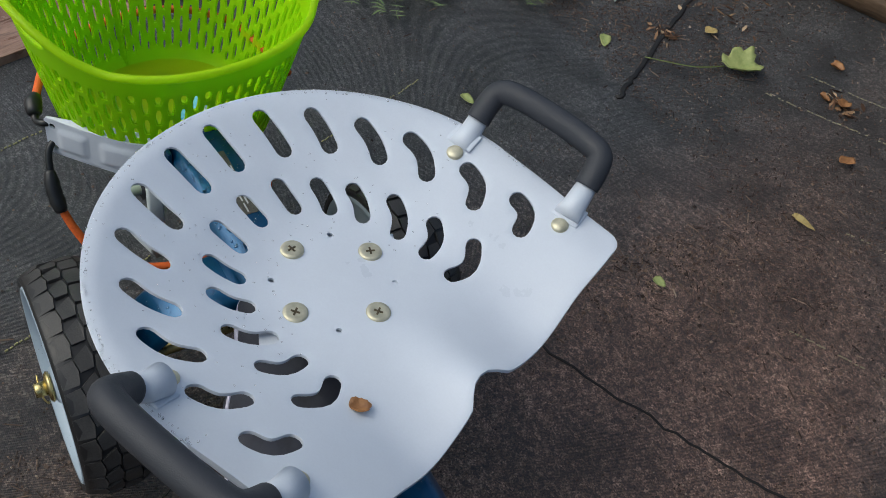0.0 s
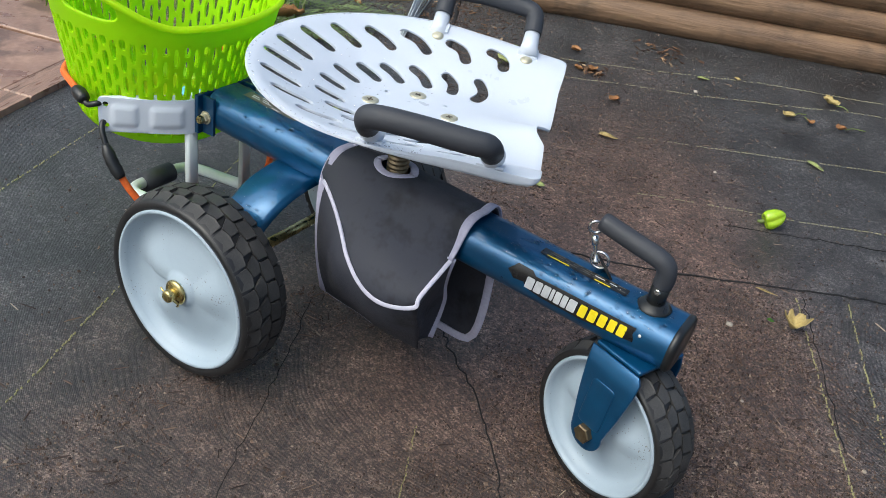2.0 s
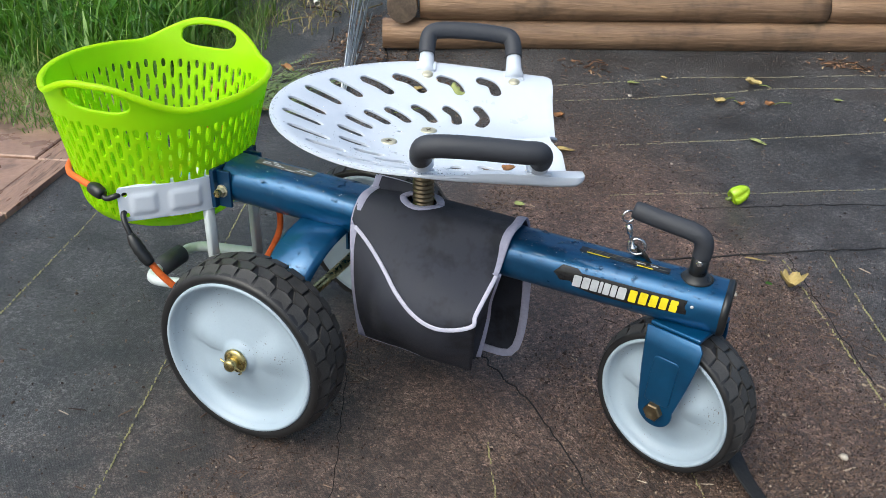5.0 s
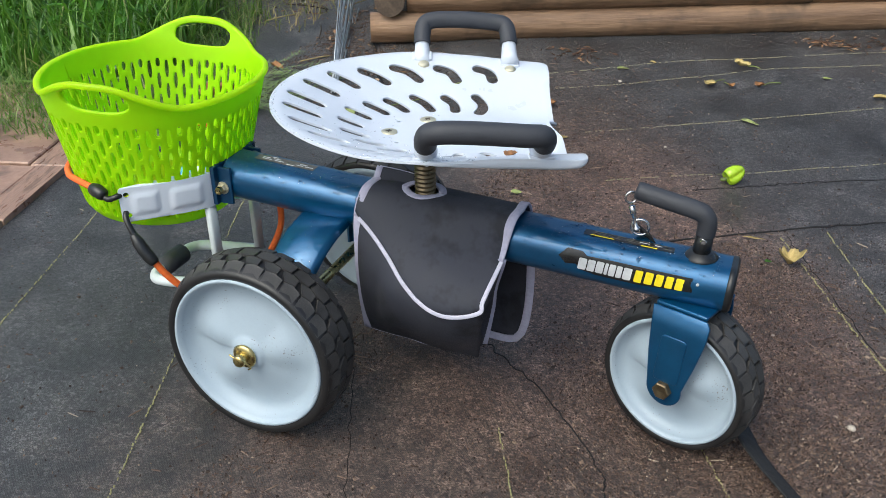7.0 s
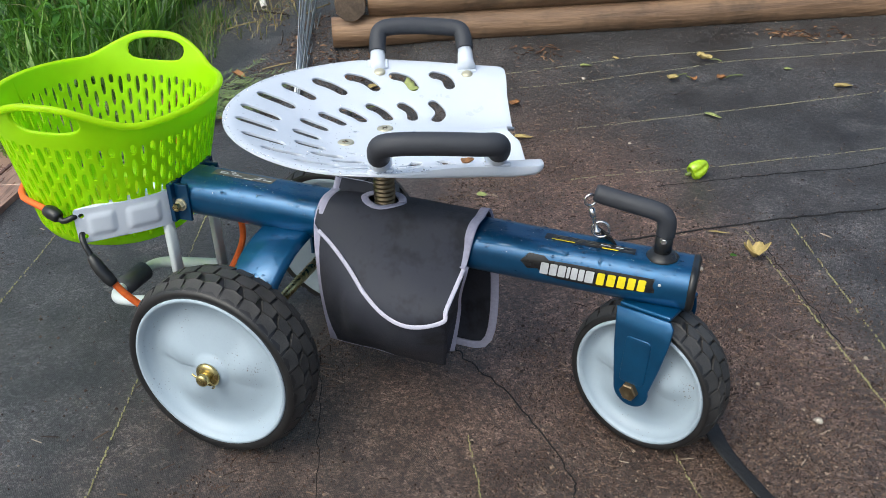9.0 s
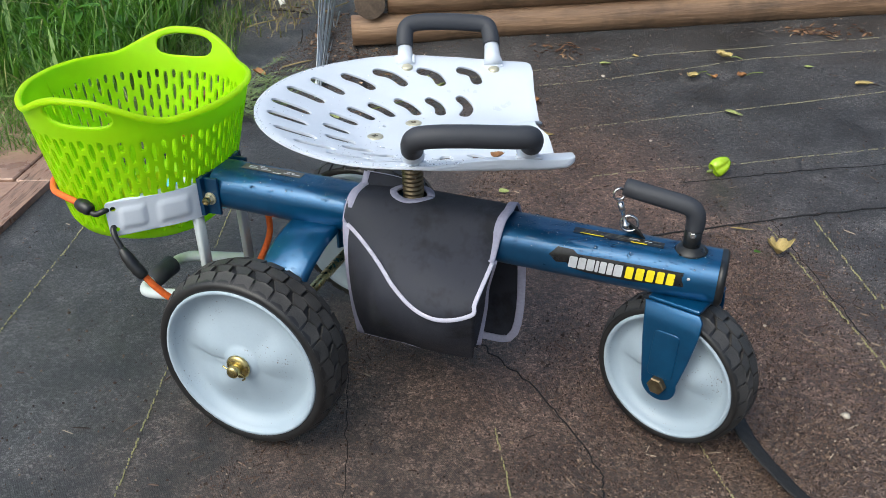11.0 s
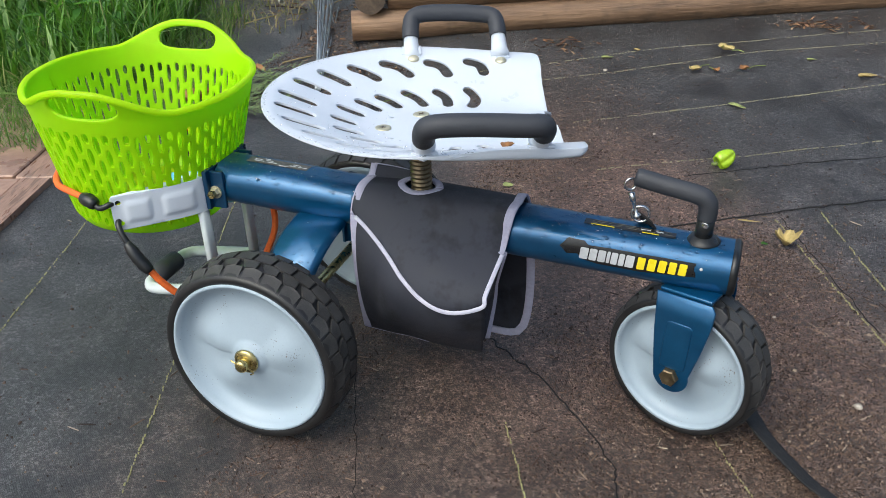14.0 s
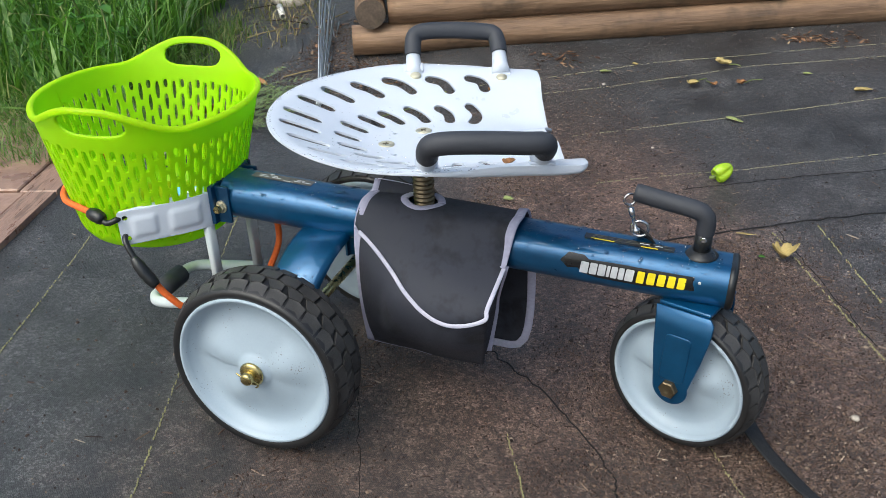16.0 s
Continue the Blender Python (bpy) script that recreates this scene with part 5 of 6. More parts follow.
def leaf(x, y, z, length, width, turn, material, label, lobes=0, curl=0.006, seed=1, stem=0.0):
    top = tagged(new("fallen_leaf"), label, "leaf", "leaves on the mat")
    top.matrix_world = pose(x, y, z + (ground_z(x, y) if z < 0.1 else 0), 0, 0, turn)
    part("blade", leaf_mesh(length, width, lobes, curl, seed), material, top)
    if stem:
        pts = spline([(length * 0.4, 0, 0.001), (length * 0.5 + stem * 0.4, stem * 0.12, 0.004), (length * 0.5 + stem, stem * 0.02, 0.002)], 5)
        part("stalk", sweep(pts, 0.0014, 6), STEM, top)
    return top


sc = CART @ SEAT_AT @ Vector((0.104, -0.0885, 0))
leaf(sc.x, sc.y, seat_z(0.104, -0.0885) + 0.001, 0.017, 0.013, 60, LEAFB, "small brown leaf scrap stuck wet on the seat", 3, 0.005, 3)

# ---- things on the mat ----
def green_pepper(x, y, turn):
    p = tagged(new("green_pepper"), "small green pepper lying on the mat", "pepper")
    p.matrix_world = pose(x, y, 0.0225 + ground_z(x, y), 0, -115, turn)
    bm = bmesh.new()
    bmesh.ops.create_uvsphere(bm, u_segments=36, v_segments=20, radius=1)
    for v in bm.verts:
        a = math.atan2(v.co.y, v.co.x)
        h = v.co.z
        swell = 0.70 + 0.42 * abs(math.cos(1.5 * a + 0.4)) ** 0.6 + 0.05 * noise.noise(v.co * 2)
        wide = 0.0215 * (0.84 + 0.24 * h)
        v.co = Vector((v.co.x * wide * swell, v.co.y * wide * swell, math.copysign(abs(h) ** 0.8, h) * 0.0245 - (0.010 * max(0, h - 0.75) / 0.25)))
    part("fruit", bm, PEPPER, p)
    part("stalk", sweep(spline([(0, 0, 0.020), (0.001, 0, 0.026), (0.004, 0.002, 0.031)], 4), [0.0045] * 5 + [0.0035] * 4, 8), STEM, p)


green_pepper(0.474, 0.878, 40)
leaf(0.620, 0.545, 0.006, 0.045, 0.038, 110, LEAFY, "curled yellow-brown dead leaf on the mat", 5, 0.022, 5, 0.012)
leaf(0.066, 0.644, 0.004, 0.022, 0.017, 20, LEAFG, "small pale green leaf on the mat", 0, 0.004, 6)
leaf(0.054, 0.980, 0.004, 0.046, 0.014, 15, LEAFY, "narrow yellow leaf on the mat", 0, 0.006, 7)
leaf(-0.325, 1.165, 0.008, 0.078, 0.072, 243, LEAFG, "large lobed pale green leaf with a long stalk", 7, 0.022, 8, 0.16)
leaf(0.463, 1.222, 0.004, 0.050, 0.016, -30, LEAFG, "narrow green leaf on the mat", 0, 0.004, 9)
leaf(0.335, 1.410, 0.008, 0.034, 0.026, 60, LEAFY, "pale dry leaf scrap with a brown stalk on the mat", 3, 0.010, 10, 0.04)
leaf(0.385, 1.418, 0.006, 0.022, 0.014, 130, LEAFB, "brown curled leaf scrap on the mat", 2, 0.008, 20, 0.02)
leaf(0.394, 1.548, 0.008, 0.044, 0.030, -20, LEAFY, "dry yellow leaf on the mat", 3, 0.012, 11, 0.03)
leaf(0.457, 1.436, 0.006, 0.026, 0.018, 40, LEAFB, "dry tan leaf scrap with a stalk on the mat", 3, 0.010, 21, 0.05)
leaf(0.088, 1.455, 0.004, 0.034, 0.014, 25, LEAFG, "narrow green leaf on the mat", 0, 0.004, 22)
leaf(0.158, 1.517, 0.004, 0.020, 0.012, -10, LEAFY, "small yellow leaf on the mat", 0, 0.004, 23)
leaf(0.615, 1.528, 0.004, 0.024, 0.010, 10, LEAFG, "tiny green leaf on the mat", 0, 0.004, 24)
leaf(0.751, 1.448, 0.005, 0.050, 0.018, 20, LEAFY, "dry yellow leaf on the mat", 2, 0.006, 25)
leaf(-0.028, 1.173, 0.005, 0.034, 0.022, 75, LEAFB, "dark brown leaf scrap on the mat", 3, 0.008, 19)
leaf(-0.500, 0.955, 0.004, 0.045, 0.022, -40, LEAFG, "narrow green leaf on the mat", 0, 0.004, 12)
leaf(-0.42, 0.58, 0.004, 0.03, 0.018, 15, LEAFG, "small green leaf on the mat", 0, 0.004, 13)
leaf(-0.872, 0.900, 0.020, 0.105, 0.042, 68, LEAFB, "curled brown dead leaf among the weeds", 0, 0.030, 14, 0.02)
leaf(0.55, 0.62, 0.004, 0.040, 0.005, 5, LEAFY, "dry yellow leaf stalk on the mat", 0, 0.002, 15)
leaf(0.585, 0.535, 0.004, 0.012, 0.010, 0, BROAD, "tiny bright green leaf on the mat", 0, 0.002, 16)
leaf(-0.446, 1.196, 0.005, 0.032, 0.022, 80, LEAFY, "cream coloured leaf scrap on the mat", 2, 0.006, 17)
leaf(-0.246, 1.365, 0.006, 0.030, 0.022, 30, LEAFB, "orange brown leaf scrap on the mat", 2, 0.008, 18)
leaf(-0.152, 1.290, 0.006, 0.030, 0.024, 100, LEAFB, "crumpled brown leaf scrap on the mat", 3, 0.010, 26)
leaf(-0.185, 1.270, 0.005, 0.022, 0.014, 10, LEAFB, "crumpled brown leaf scrap on the mat", 3, 0.008, 27)
leaf(-0.862, 1.172, 0.008, 0.055, 0.020, -20, LEAFB, "orange brown curled leaf among the weeds", 0, 0.014, 28, 0.03)
leaf(-0.775, 0.930, 0.012, 0.040, 0.022, 120, BROAD, "fresh green leaf on a yellow stalk", 0, 0.006, 29, 0.07)
leaf(-0.742, 0.880, 0.006, 0.024, 0.010, 20, LEAFB, "pale brown leaf scrap on the mat", 2, 0.006, 30)


def flakes():
    """Crumbled brown bark in loose heaps along the foot of the logs and about the seam."""
    rg = random.Random(77)
    heaps = [(0.673, 1.90, 0.06), (0.60, 1.88, 0.04), (-0.55, 1.26, 0.07), (-0.60, 1.36, 0.06), (-0.16, 1.29, 0.02), (-0.48, 1.10, 0.02), (-0.78, 1.42, 0.08), (-0.07, 1.53, 0.05), (-0.86, 1.60, 0.10), (-0.98, 1.72, 0.12)]
    verts, faces = [], []
    for k in range(420):
        cx, cy, r = rg.choice(heaps)
        x, y = rg.gauss(cx, r), rg.gauss(cy, r * 0.6)
        L, W = rg.uniform(0.004, 0.018), rg.uniform(0.0015, 0.005)
        m = pose(x, y, ground_z(x, y) + 0.003, rg.uniform(-30, 30), rg.uniform(-20, 20), rg.uniform(0, 360))
        n = len(verts)
        verts += [tuple(m @ Vector(p)) for p in ((-L, -W * 0.6, 0), (0, -W, 0.0015), (L, 0, 0), (0, W, 0.001), (-L * 0.8, W * 0.5, 0), (0, 0, -0.002))]
        faces += [(n, n + 1, n + 2, n + 3, n + 4), (n, n + 5, n + 1), (n + 1, n + 5, n + 2), (n + 2, n + 5, n + 3), (n + 3, n + 5, n + 4), (n + 4, n + 5, n)]
    me = bpy.data.meshes.new("bark_flakes")
    me.from_pydata(verts, [], faces)
    m, t, b = nodes_of("bark_flake")
    geo = t.nodes.new("ShaderNodeNewGeometry")
    t.links.new(ramp(t, geo.outputs["Random Per Island"], [(0.0, (0.03, 0.016, 0.010)), (0.5, (0.12, 0.06, 0.03)), (0.85, (0.28, 0.16, 0.08)), (1.0, (0.50, 0.38, 0.24))]), b.inputs["Base Color"])
    b.inputs["Roughness"].default_value = 0.65
    me.materials.append(m)
    tagged(new("bark_flakes", me), "crumbled brown bark and leaf bits by the logs", "litter", kind="stuff")


flakes()


def pebble(x, y, r, seed):
    bm = bmesh.new()
    bmesh.ops.create_icosphere(bm, subdivisions=2, radius=r)
    for v in bm.verts:
        v.co = Vector((v.co.x, v.co.y * 0.8, v.co.z * 0.65)) * (1 + 0.25 * noise.noise(v.co / r * 1.3 + Vector((seed, 0, 0))))
    ob = part("pebble", bm, PEBBLE)
    ob.location = (x, y, r * 0.5 + ground_z(x, y))
    tagged(ob, "small pale stone lying on the mat", "stone", "pebbles")


for k, (x, y, r) in enumerate([(0.744, 0.106, 0.0065), (0.535, 0.475, 0.006), (0.30, 1.02, 0.004), (0.62, 0.30, 0.003), (0.10, 1.38, 0.006)]):
    pebble(x, y, r, k * 3.1)


def quick_bits():
    """Crumbs and straw bits strewn over the mat."""
    rg = random.Random(21)
    verts, faces = [], []
    cube = [(-1, -1, -1), (1, -1, -1), (1, 1, -1), (-1, 1, -1), (-0.7, -0.7, 1), (0.7, -0.6, 1), (0.6, 0.7, 1), (-0.7, 0.7, 1)]
    quads = [(4, 5, 6, 7), (0, 1, 5, 4), (1, 2, 6, 5), (2, 3, 7, 6), (3, 0, 4, 7)]
    while len(verts) < 8 * 42000:
        x, y = rg.uniform(-0.9, 1.4), rg.uniform(-0.75, 2.3)
        if x < -0.02 and y < 0.9 and rg.random() < 0.94:
            continue
        if noise.noise((x * 2.2, y * 2.2, 9)) < rg.uniform(-0.6, 0.4):
            continue
        if rg.random() < 0.90 * smooth01(0.65, 1.1, 0.9 * x + 0.6 * y):
            continue
        long_ = rg.random() < 0.06
        sx = rg.uniform(0.005, 0.014) if long_ else rg.uniform(0.0006, 0.0017) * (2.0 if rg.random() < 0.06 else 1)
        sy = rg.uniform(0.0005, 0.0009) if long_ else sx * rg.uniform(0.5, 1)
        m = pose(x, y, ground_z(x, y) + 0.0006, rg.uniform(-8, 8), rg.uniform(-8, 8), rg.uniform(0, 360))
        s = len(verts)
        verts += [tuple(m @ Vector((a * sx, b * sy, c * min(sy, 0.0016)))) for a, b, c in cube]
        faces += [tuple(s + i for i in q) for q in quads]
    while len(verts) < 8 * 56000:
        x, y = rg.gauss(0.62, 0.17), rg.gauss(0.08, 0.26)
        if noise.noise((x * 5, y * 5, 3)) < rg.uniform(-0.5, 0.4):
            continue
        sx = rg.uniform(0.0006, 0.0016) * (1.8 if rg.random() < 0.03 else 1)
        m = pose(x, y, ground_z(x, y) + 0.0006, rg.uniform(-12, 12), rg.uniform(-12, 12), rg.uniform(0, 360))
        n = len(verts)
        verts += [tuple(m @ Vector((a * sx, b * sx * 0.7, c * sx * 0.7))) for a, b, c in cube]
        faces += [tuple(n + i for i in q) for q in quads]
    me = bpy.data.meshes.new("mat_litter")
    me.from_pydata(verts, [], faces)
    m, t, b = nodes_of("litter")
    geo = t.nodes.new("ShaderNodeNewGeometry")
    t.links.new(ramp(t, geo.outputs["Random Per Island"], [(0.0, (0.025, 0.016, 0.012)), (0.45, (0.08, 0.052, 0.038)), (0.80, (0.15, 0.100, 0.072)), (0.96, (0.24, 0.172, 0.122)), (1.0, (0.44, 0.37, 0.28))]), b.inputs["Base Color"])
    b.inputs["Roughness"].default_value = 0.7
    me.materials.append(m)
    tagged(new("mat_litter", me), "bark crumbs, grit and straw strewn over the weed mat", "litter", kind="stuff")


quick_bits()

# ---- the log wall ----
LOG_A, LOG_DIR = Vector((-0.655, 1.398, 0.044)), Vector((1.0, 0.505, 0)).normalized()
LOG_OUT = Vector((-LOG_DIR.y, LOG_DIR.x, 0))
logs = tagged(new("log_wall"), "low garden bed wall of stacked weathered round logs", "wall")
logs.location = LOG_A


def log(a, b, r, seed):
    rg = random.Random(seed)
    a, b = Vector(a), Vector(b)
    n = 26
    path = [a.lerp(b, k / n) + Vector((0, 0, 0.004 * noise.noise((k * 0.3, seed, 0)))) for k in range(n + 1)]
    bm = bmesh.new()
    m = len(path)
    d = (b - a).normalized()
    side = d.cross(Vector((0, 0, 1))).normalized()
    up = side.cross(d)
    rings = []
    for i, p in enumerate(path):
        row = []
        for k in range(22):
            q = 2 * math.pi * k / 22
            rr = r * (1 + 0.03 * noise.noise((math.cos(q) * 1.5, math.sin(q) * 1.5 + seed, i * 0.35)))
            if i in (0, m - 1):
                rr *= 0.95
            row.append(bm.verts.new((i / n * (b - a).length, rr * math.cos(q), rr * math.sin(q))))
        rings.append(row)
    for x, y in zip(rings, rings[1:]):
        for k in range(22):
            bm.faces.new((x[k], x[(k + 1) % 22], y[(k + 1) % 22], y[k]))
    for ringv, s in ((rings[0], -1), (rings[-1], 1)):
        c = bm.verts.new((ringv[0].co.x + s * 0.003, 0, 0))
        for k in range(22):
            f = bm.faces.new((ringv[k], ringv[(k + 1) % 22], c))
            f.material_index = 1
    bmesh.ops.recalc_face_normals(bm, faces=bm.faces[:])
    ob = part("log", bm, LOGWOOD, logs)
    ob.data.materials.append(ENDGRAIN)
    for f in ob.data.polygons:
        if f.material_index == 1:
            f.use_smooth = False
    m4 = Matrix((d, side, up)).transposed().to_4x4()
    m4.translation = a - LOG_A
    ob.matrix_basis = m4


LR = 0.0475
row = lambda s, back, z: LOG_A + LOG_DIR * s + LOG_OUT * (LR + back) + Vector((0, 0, z))
log(row(-0.014, 0.0, LR), row(3.2, 0.0, LR), LR, 1)
log(row(0.098, 0.010, LR * 2.82), row(1.335, 0.010, LR * 2.82), LR, 2)
log(row(1.339, 0.012, LR * 2.82), row(3.2, 0.012, LR * 2.82), LR * 0.97, 12)
log(row(0.046, -0.048, LR * 2.84), row(0.046, 1.2, LR * 2.84), LR * 0.98, 3)
log(row(0.005, 0.012, LR * 4.60), row(0.835, 0.012, LR * 4.60), LR, 4)
log(row(0.838, 0.012, LR * 4.60), row(3.2, 0.012, LR * 4.60), LR * 0.98, 14)
log(row(0.098, 0.020, LR * 6.62), row(3.2, 0.020, LR * 6.62), LR * 1.14, 5)
log(row(0.046, -0.040, LR * 6.50), row(0.046, 1.2, LR * 6.50), LR, 6)
log(row(0.30, 0.90, LR * 7.4), row(3.2, 0.90, LR * 7.4), LR * 1.15, 7)

bm = bmesh.new()
corner = [row(0.1, 0.05, 0.29), row(3.2, 0.05, 0.29), row(3.2, 1.2, 0.29), row(0.1, 1.2, 0.29)]
gridn = 40
vs = [[bm.verts.new(corner[0].lerp(corner[1], i / gridn).lerp(corner[3].lerp(corner[2], i / gridn), j / 20) + Vector((0, 0, 0.02 * noise.noise((i * 0.7, j * 0.7, 3))))) for i in range(gridn + 1)] for j in range(21)]
for a, b in zip(vs, vs[1:]):
    for i in range(gridn):
        bm.faces.new((a[i], a[i + 1], b[i + 1], b[i]))
tagged(part("bed_soil", bm, SOIL), "dark wet soil filling the raised log bed", "soil", kind="structure")

for k, (s, b, h) in enumerate([(0.48, 0.10, 0.5), (0.73, 0.15, 0.6), (0.80, 0.17, 0.55), (1.5, 0.35, 0.5)]):
    st = tagged(new("plant"), "green garden plant stem rising from the raised bed", "plant", "plants in the bed")
    base = row(s, b, 0.285)
    st.location = base
    part("stem", sweep(spline([(0, 0, 0), (0.02, 0.01, h * 0.4), (0.0, 0.03, h)], 6), 0.011, 10), STEM, st)
    bm = bmesh.new()
    for q in range(5):
        a = q * 2.4 + k
        for i in range(1):
            m = pose(0.03 * math.cos(a), 0.03 * math.sin(a), h * (0.35 + 0.13 * q), 20, -25, math.degrees(a))
            pts = [m @ Vector(p) for p in ((0, 0, 0), (0.05, 0.03, 0.0), (0.13, 0, -0.02), (0.05, -0.03, 0.0))]
            bm.faces.new([bm.verts.new(p) for p in pts])
    thick(part("leaves", bm, BROAD, st), 0.001, 0)

# ---- wire plant cage leaning by the logs ----
cage = tagged(new("wire_cage"), "thin galvanised wires of a plant cage lying over the mat", "plant support")
TIP = Vector((-0.614, 1.060, ground_z(-0.614, 1.060)))
low_end, high_end = Vector((-0.88, 1.70, 0.045)), Vector((-1.10, 2.02, 0.26))
for k in range(11):
    a = TIP + Vector((0.005 * (k % 3 - 1), 0.008 * (k % 2), 0.003 + 0.0012 * k))
    b = low_end.lerp(high_end, k / 10) + Vector((0.010 * (k % 2), 0, 0))
    part("wire", sweep([a, a.lerp(b, 0.5) + Vector((0, 0, -0.004)), b], 0.0023, 6), GALV, cage)
for k in (0.45, 0.8):
    part("wire_hoop", sweep(spline([TIP.lerp(low_end, k) + Vector((0, 0, 0.004)), TIP.lerp(low_end.lerp(high_end, 0.5), k + 0.04), TIP.lerp(high_end, k)], 4), 0.0021, 6), GALV, cage)

# ---- paved edge ----
paving = tagged(new("paving", bpy.data.meshes.new("paving")), "wet reddish concrete pavers beside the weed mat", "paving", kind="structure")
PAV = pose(-0.77, -0.03, 0, 0, 0, 108.5)
paving.matrix_world = PAV
PW, PL, GAP = 0.56, 0.28, 0.005
paver_mesh = None
for i in range(-5, 3):
    for j in range(-1, 3):
        if paver_mesh is None:
            bmp = box(PL - GAP, PW - GAP, 0.022, None, 0.003, 1)
            ob = part("paver", bmp, PAVER, paving, smooth=False)
            paver_mesh = ob.data
        else:
            ob = new("paver", paver_mesh)
            ob.parent = paving
        # the slabs at the mat's edge are cut to it
        v0, v1 = max(0.0, 0.066 + j * PW + 0.02 * (i % 2)), 0.066 + (j + 1) * PW + 0.02 * (i % 2)
        ob.matrix_basis = pose(0.153 + (i + 0.5) * PL, (v0 + v1) / 2 + 0.002, 0.002 + 0.0015 * ((i * 7 + j * 3) % 4)) @ Matrix.Diagonal((1, (v1 - v0) / PW, 1, 1))

# ---- grass and weeds ----
def blades(name, count, area, height, width, material, seed, label, lean=0.5):
    rg = random.Random(seed)
    verts, faces = [], []
    made = 0
    while made < count:
        x, y, k = area(rg)
        if k <= 0:
            continue
        made += 1
        h = height * k * rg.uniform(0.45, 1.25)
        w = width * rg.uniform(0.6, 1.4)
        a, bend = rg.uniform(0, 2 * math.pi), rg.uniform(0.2, 1.0) * lean
        d = Vector((math.cos(a), math.sin(a), 0))
        side = Vector((-d.y, d.x, 0)).lerp(Vector((rg.uniform(-1, 1), rg.uniform(-1, 1), 0)), 0.4)
        if side.length < 1e-3:
            side = Vector((1, 0, 0))
        side.normalize()
        s = len(verts)
        for i in range(4):
            t = i / 4
            p = Vector((x, y, ground_z(x, y))) + d * (h * bend * t * t) + Vector((0, 0, h * (t - 0.45 * bend * t * t)))
            ww = w * (1 - 0.75 * t) / 2
            verts += [tuple(p - side * ww), tuple(p + side * ww)]
        verts.append(tuple(Vector((x, y, ground_z(x, y))) + d * (h * bend) + Vector((0, 0, h * (1 - 0.45 * bend)))))
        for i in range(3):
            faces.append((s + 2 * i, s + 2 * i + 1, s + 2 * i + 3, s + 2 * i + 2))
        faces.append((s + 6, s + 7, s + 8))
    me = bpy.data.meshes.new(name)
    me.from_pydata(verts, [], faces)
    m, t, b = nodes_of(name + "_blades")
    geo = t.nodes.new("ShaderNodeNewGeometry")
    t.links.new(ramp(t, geo.outputs["Random Per Island"], material), b.inputs["Base Color"])
    b.inputs["Roughness"].default_value = 0.45
    translucent(m, (0.16, 0.36, 0.03), 0.30)
    me.materials.append(m)
    me.shade_smooth()
    return tagged(new(name, me), label, "grass", kind="stuff")


GREENS = [(0.0, (0.025, 0.075, 0.008)), (0.45, (0.075, 0.185, 0.020)), (0.8, (0.150, 0.300, 0.045)), (0.95, (0.24, 0.34, 0.08)), (1.0, (0.34, 0.28, 0.13))]
LOWG = [(0.0, (0.050, 0.100, 0.018)), (0.5, (0.14, 0.23, 0.045)), (0.8, (0.25, 0.32, 0.10)), (1.0, (0.36, 0.29, 0.15))]


def grass_edge(x):
    """How far forward the grass reaches."""
    return 0.50 + 0.06 * noise.noise((x * 5, 0, 2)) + (0.25 * smooth01(-1.15, -0.80, x))


def tall(rg):
    x, y = rg.uniform(-3.0, -1.10), rg.uniform(0.55, 2.6)
    e = grass_edge(x) + 0.18
    return x, y, (smooth01(e, e + 0.35, y) * 0.9 + 0.1) if y > e and x < -1.10 - 0.4 * (y - 1.0) else 0


def low(rg):
    x, y = rg.uniform(-3.0, -0.72), rg.uniform(0.36, 1.6)
    e = grass_edge(x)
    return x, y, rg.uniform(0.5, 1.0) if y > e - 0.05 * rg.random() and x < -0.98 - 0.4 * (y - 1.0) + 0.08 * rg.random() else 0


blades("tall_grass", 8000, tall, 0.30, 0.008, GREENS, 3, "tall rough green grass growing behind the paving", 0.8)
blades("broad_grass", 1100, tall, 0.30, 0.020, GREENS, 6, "broad arching grass leaves among the tall grass", 1.1)
blades("low_grass", 22000, low, 0.11, 0.0036, LOWG, 4, "low tangled grass creeping over the paving edge", 1.3)


def sprawl():
    """Grey-green creeping weed: thin runners with short needle leaves."""
    rg = random.Random(11)
    verts, faces = [], []
    for k in range(120):
        p = Vector((rg.uniform(-1.0, -0.80), rg.uniform(0.58, 1.15), 0.025))
        a = rg.uniform(-1.3, 0.7)
        for step in range(rg.randint(6, 14)):
            a += rg.uniform(-0.35, 0.35)
            q = p + Vector((math.cos(a) * 0.018, math.sin(a) * 0.018, rg.uniform(-0.004, 0.004)))
            q.z = max(ground_z(q.x, q.y) + 0.006, min(0.06, q.z))
            if q.x > -0.62:
                break
            for b, ln, wd in ((a, 0.018, 0.0016), (a + 0.8, 0.022, 0.0036), (a - 0.8, 0.022, 0.0036)):
                d = Vector((math.cos(b), math.sin(b), rg.uniform(-0.1, 0.5)))
                s = Vector((-d.y, d.x, 0)) * wd / 2
                i = len(verts)
                e = p + d * ln
                verts += [tuple(p - s), tuple(p + s), tuple(p.lerp(e, 0.6) + s * 0.9), tuple(e), tuple(p.lerp(e, 0.6) - s * 0.9)]
                faces.append((i, i + 1, i + 2, i + 3, i + 4))
            p = q
    me = bpy.data.meshes.new("creeping_weed")
    me.from_pydata(verts, [], faces)
    me.materials.append(WEED)
    tagged(new("creeping_weed", me), "grey-green creeping weed sprawling over the mat", "weed", kind="stuff")


sprawl()


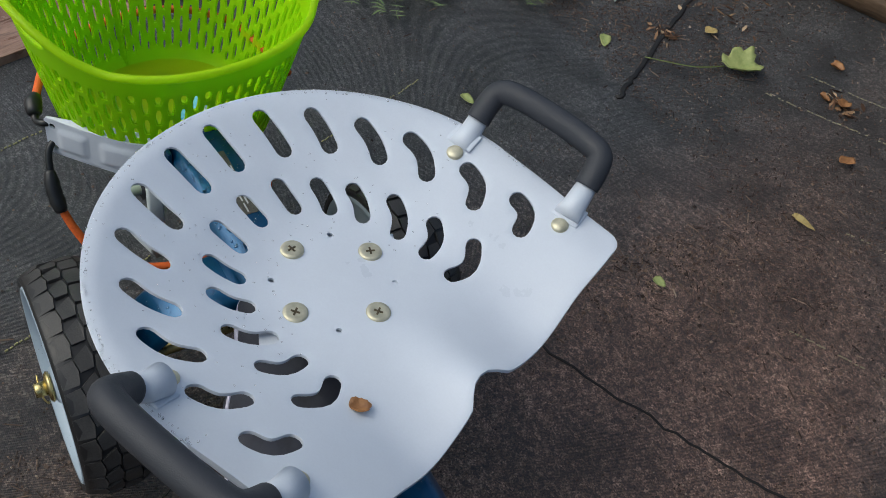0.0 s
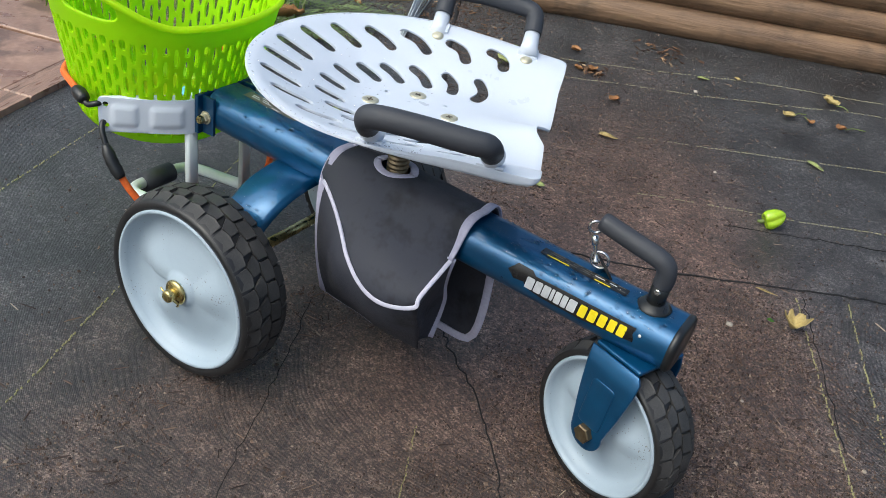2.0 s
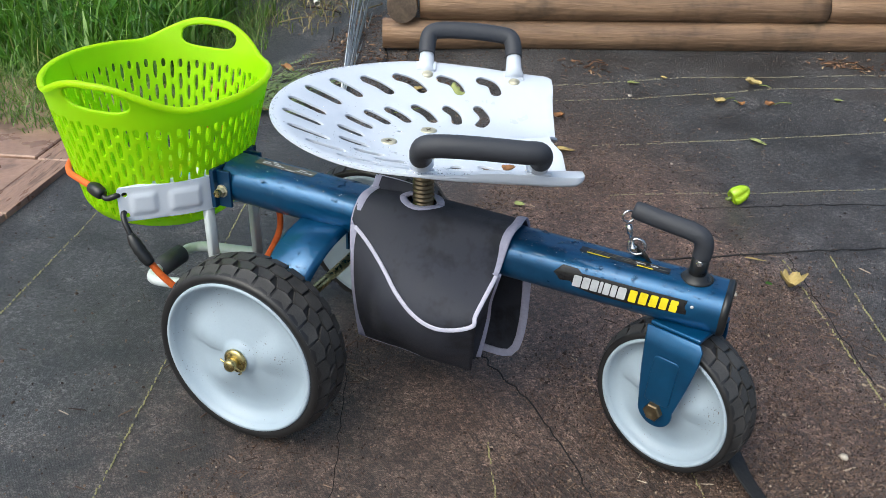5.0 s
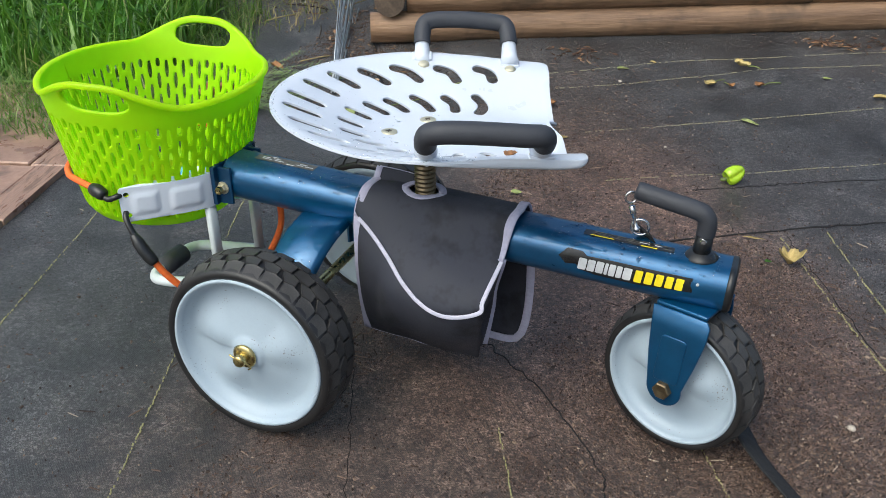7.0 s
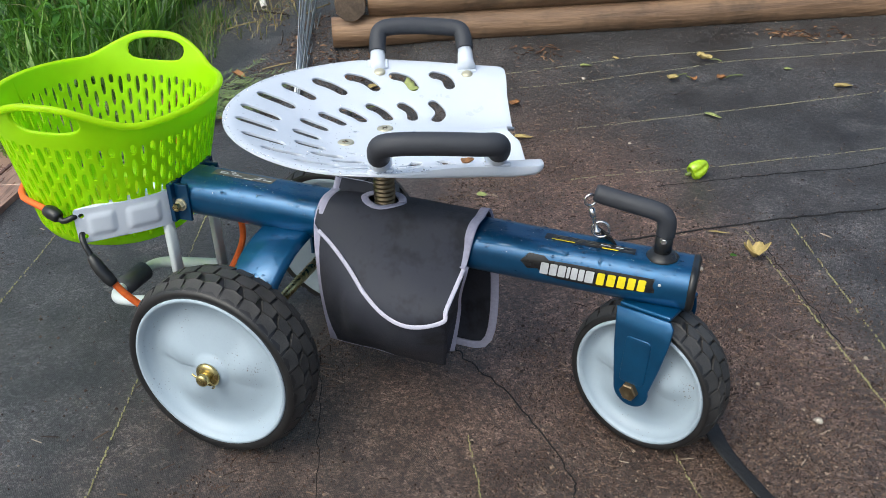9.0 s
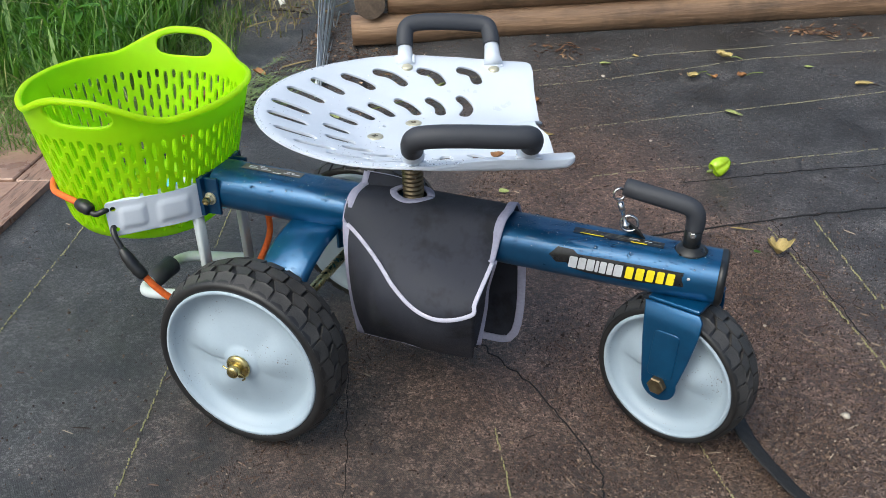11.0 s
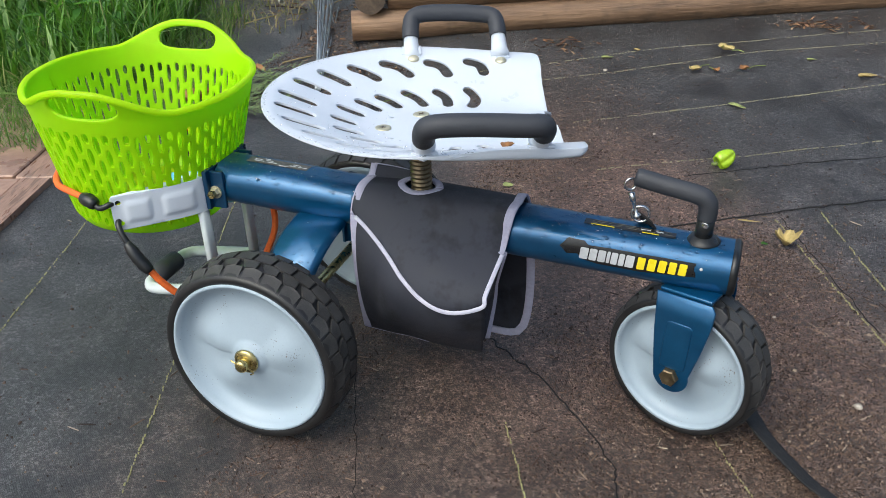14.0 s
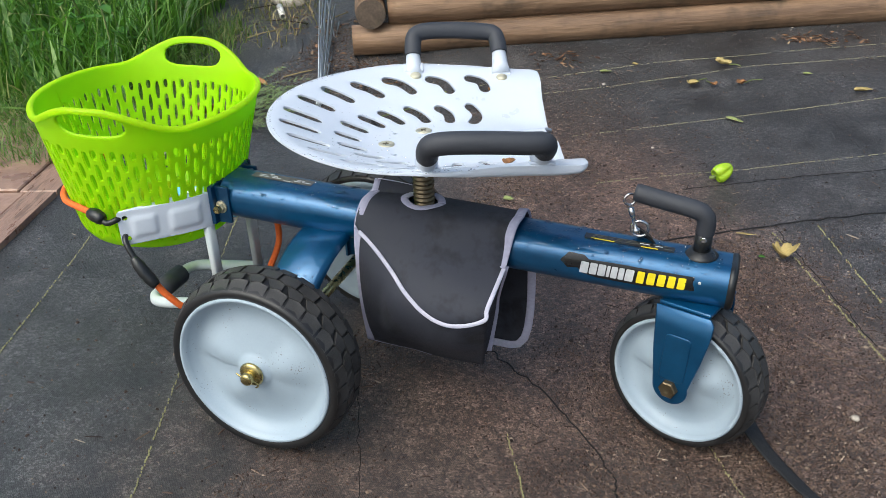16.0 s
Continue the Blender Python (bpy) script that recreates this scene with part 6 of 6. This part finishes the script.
def broad_weeds():
    """Leafy weeds among the grass: stems with pairs of oval leaves."""
    rg = random.Random(15)
    for k in range(60):
        x, y = rg.uniform(-2.3, -1.15), rg.uniform(0.95, 2.2)
        if x > -1.2 - 0.4 * (y - 1.1):
            x -= 0.45
        w = tagged(new("leafy_weed"), "leafy green weed standing in the grass", "weed", "weeds in the grass")
        w.location = (x, y, ground_z(x, y))
        h = rg.uniform(0.18, 0.42)
        tilt = Vector((rg.uniform(-0.1, 0.1), rg.uniform(-0.12, 0.05), 0))
        part("stem", sweep(spline([(0, 0, 0), tilt * 0.4 + Vector((0, 0, h * 0.5)), tilt + Vector((0, 0, h))], 4), 0.003, 6), STEM, w)
        bm = bmesh.new()
        for i in range(9):
            t = 0.3 + 0.7 * i / 8
            p = tilt * t + Vector((0, 0, h * t))
            a = i * 2.4 + k
            L, W = rg.uniform(0.045, 0.085), rg.uniform(0.020, 0.038)
            m = Matrix.Translation(p) @ pose(0, 0, 0, 0, rg.uniform(-25, 25), math.degrees(a))
            rowv = []
            for j in range(6):
                s = j / 5
                ww = W * math.sin(math.pi * min(0.98, s * 0.92 + 0.05)) ** 0.8
                zz = -0.35 * L * s * s
                rowv.append([bm.verts.new(m @ Vector((L * s, -ww / 2, zz + 0.005))), bm.verts.new(m @ Vector((L * s, 0, zz))), bm.verts.new(m @ Vector((L * s, ww / 2, zz + 0.005)))])
            for u, v in zip(rowv, rowv[1:]):
                for c in range(2):
                    bm.faces.new((u[c], u[c + 1], v[c + 1], v[c]))
        part("leaves", bm, BROAD, w)


broad_weeds()

# dead straw and a stone where the grass meets the mat


def straw_area(rg):
    x, y = rg.uniform(-1.75, -0.95), rg.uniform(1.45, 2.7)
    return x, y, 0.6 if abs(x + 1.0 + 0.45 * (y - 1.4)) < 0.22 + 0.1 * noise.noise((x * 6, y * 6, 1)) else 0


blades("dry_straw", 800, straw_area, 0.13, 0.0035, [(0.0, (0.10, 0.06, 0.03)), (0.5, (0.28, 0.19, 0.09)), (1.0, (0.50, 0.40, 0.23))], 9, "dead straw and stalks lying at the edge of the grass", 2.0)
bm = bmesh.new()
bmesh.ops.create_icosphere(bm, subdivisions=3, radius=0.05)
for v in bm.verts:
    v.co = Vector((v.co.x * 1.5, v.co.y, v.co.z * 0.75)) * (1 + 0.3 * noise.noise(v.co * 22))
ob = part("stone", bm, PEBBLE, smooth=False)
ob.location = (-1.24, 1.98, 0.075)
tagged(ob, "buff coloured rough stone among the dead straw", "stone")

# a short pipe end and twigs at the edge of the grass
pipe_a = Vector((-1.13, 1.76, 0.065))
tagged(part("pipe", lathe([(0.0085, 0), (0.011, 0), (0.011, 0.10), (0.0085, 0.10), (0.0085, 0)], along(pipe_a, pipe_a + Vector((-0.6, 0.8, 0.15))), 20), PIPE), "short white plastic pipe end lying in the weeds", "pipe")
rg = random.Random(44)
for k in range(16):
    x, y, a = rg.uniform(-1.25, -0.75), rg.uniform(1.2, 2.2), rg.uniform(0, 6.28)
    d = Vector((math.cos(a), math.sin(a), 0)) * rg.uniform(0.08, 0.22)
    p = Vector((x, y, ground_z(x, y) + 0.006))
    tagged(part("twig", sweep(spline([p, p + d * 0.5 + Vector((0.01, -0.01, 0.006)), p + d], 4), 0.0022, 6), STRAW if k % 2 else SOIL), "thin dry twig lying on the mat", "twig", "twigs")
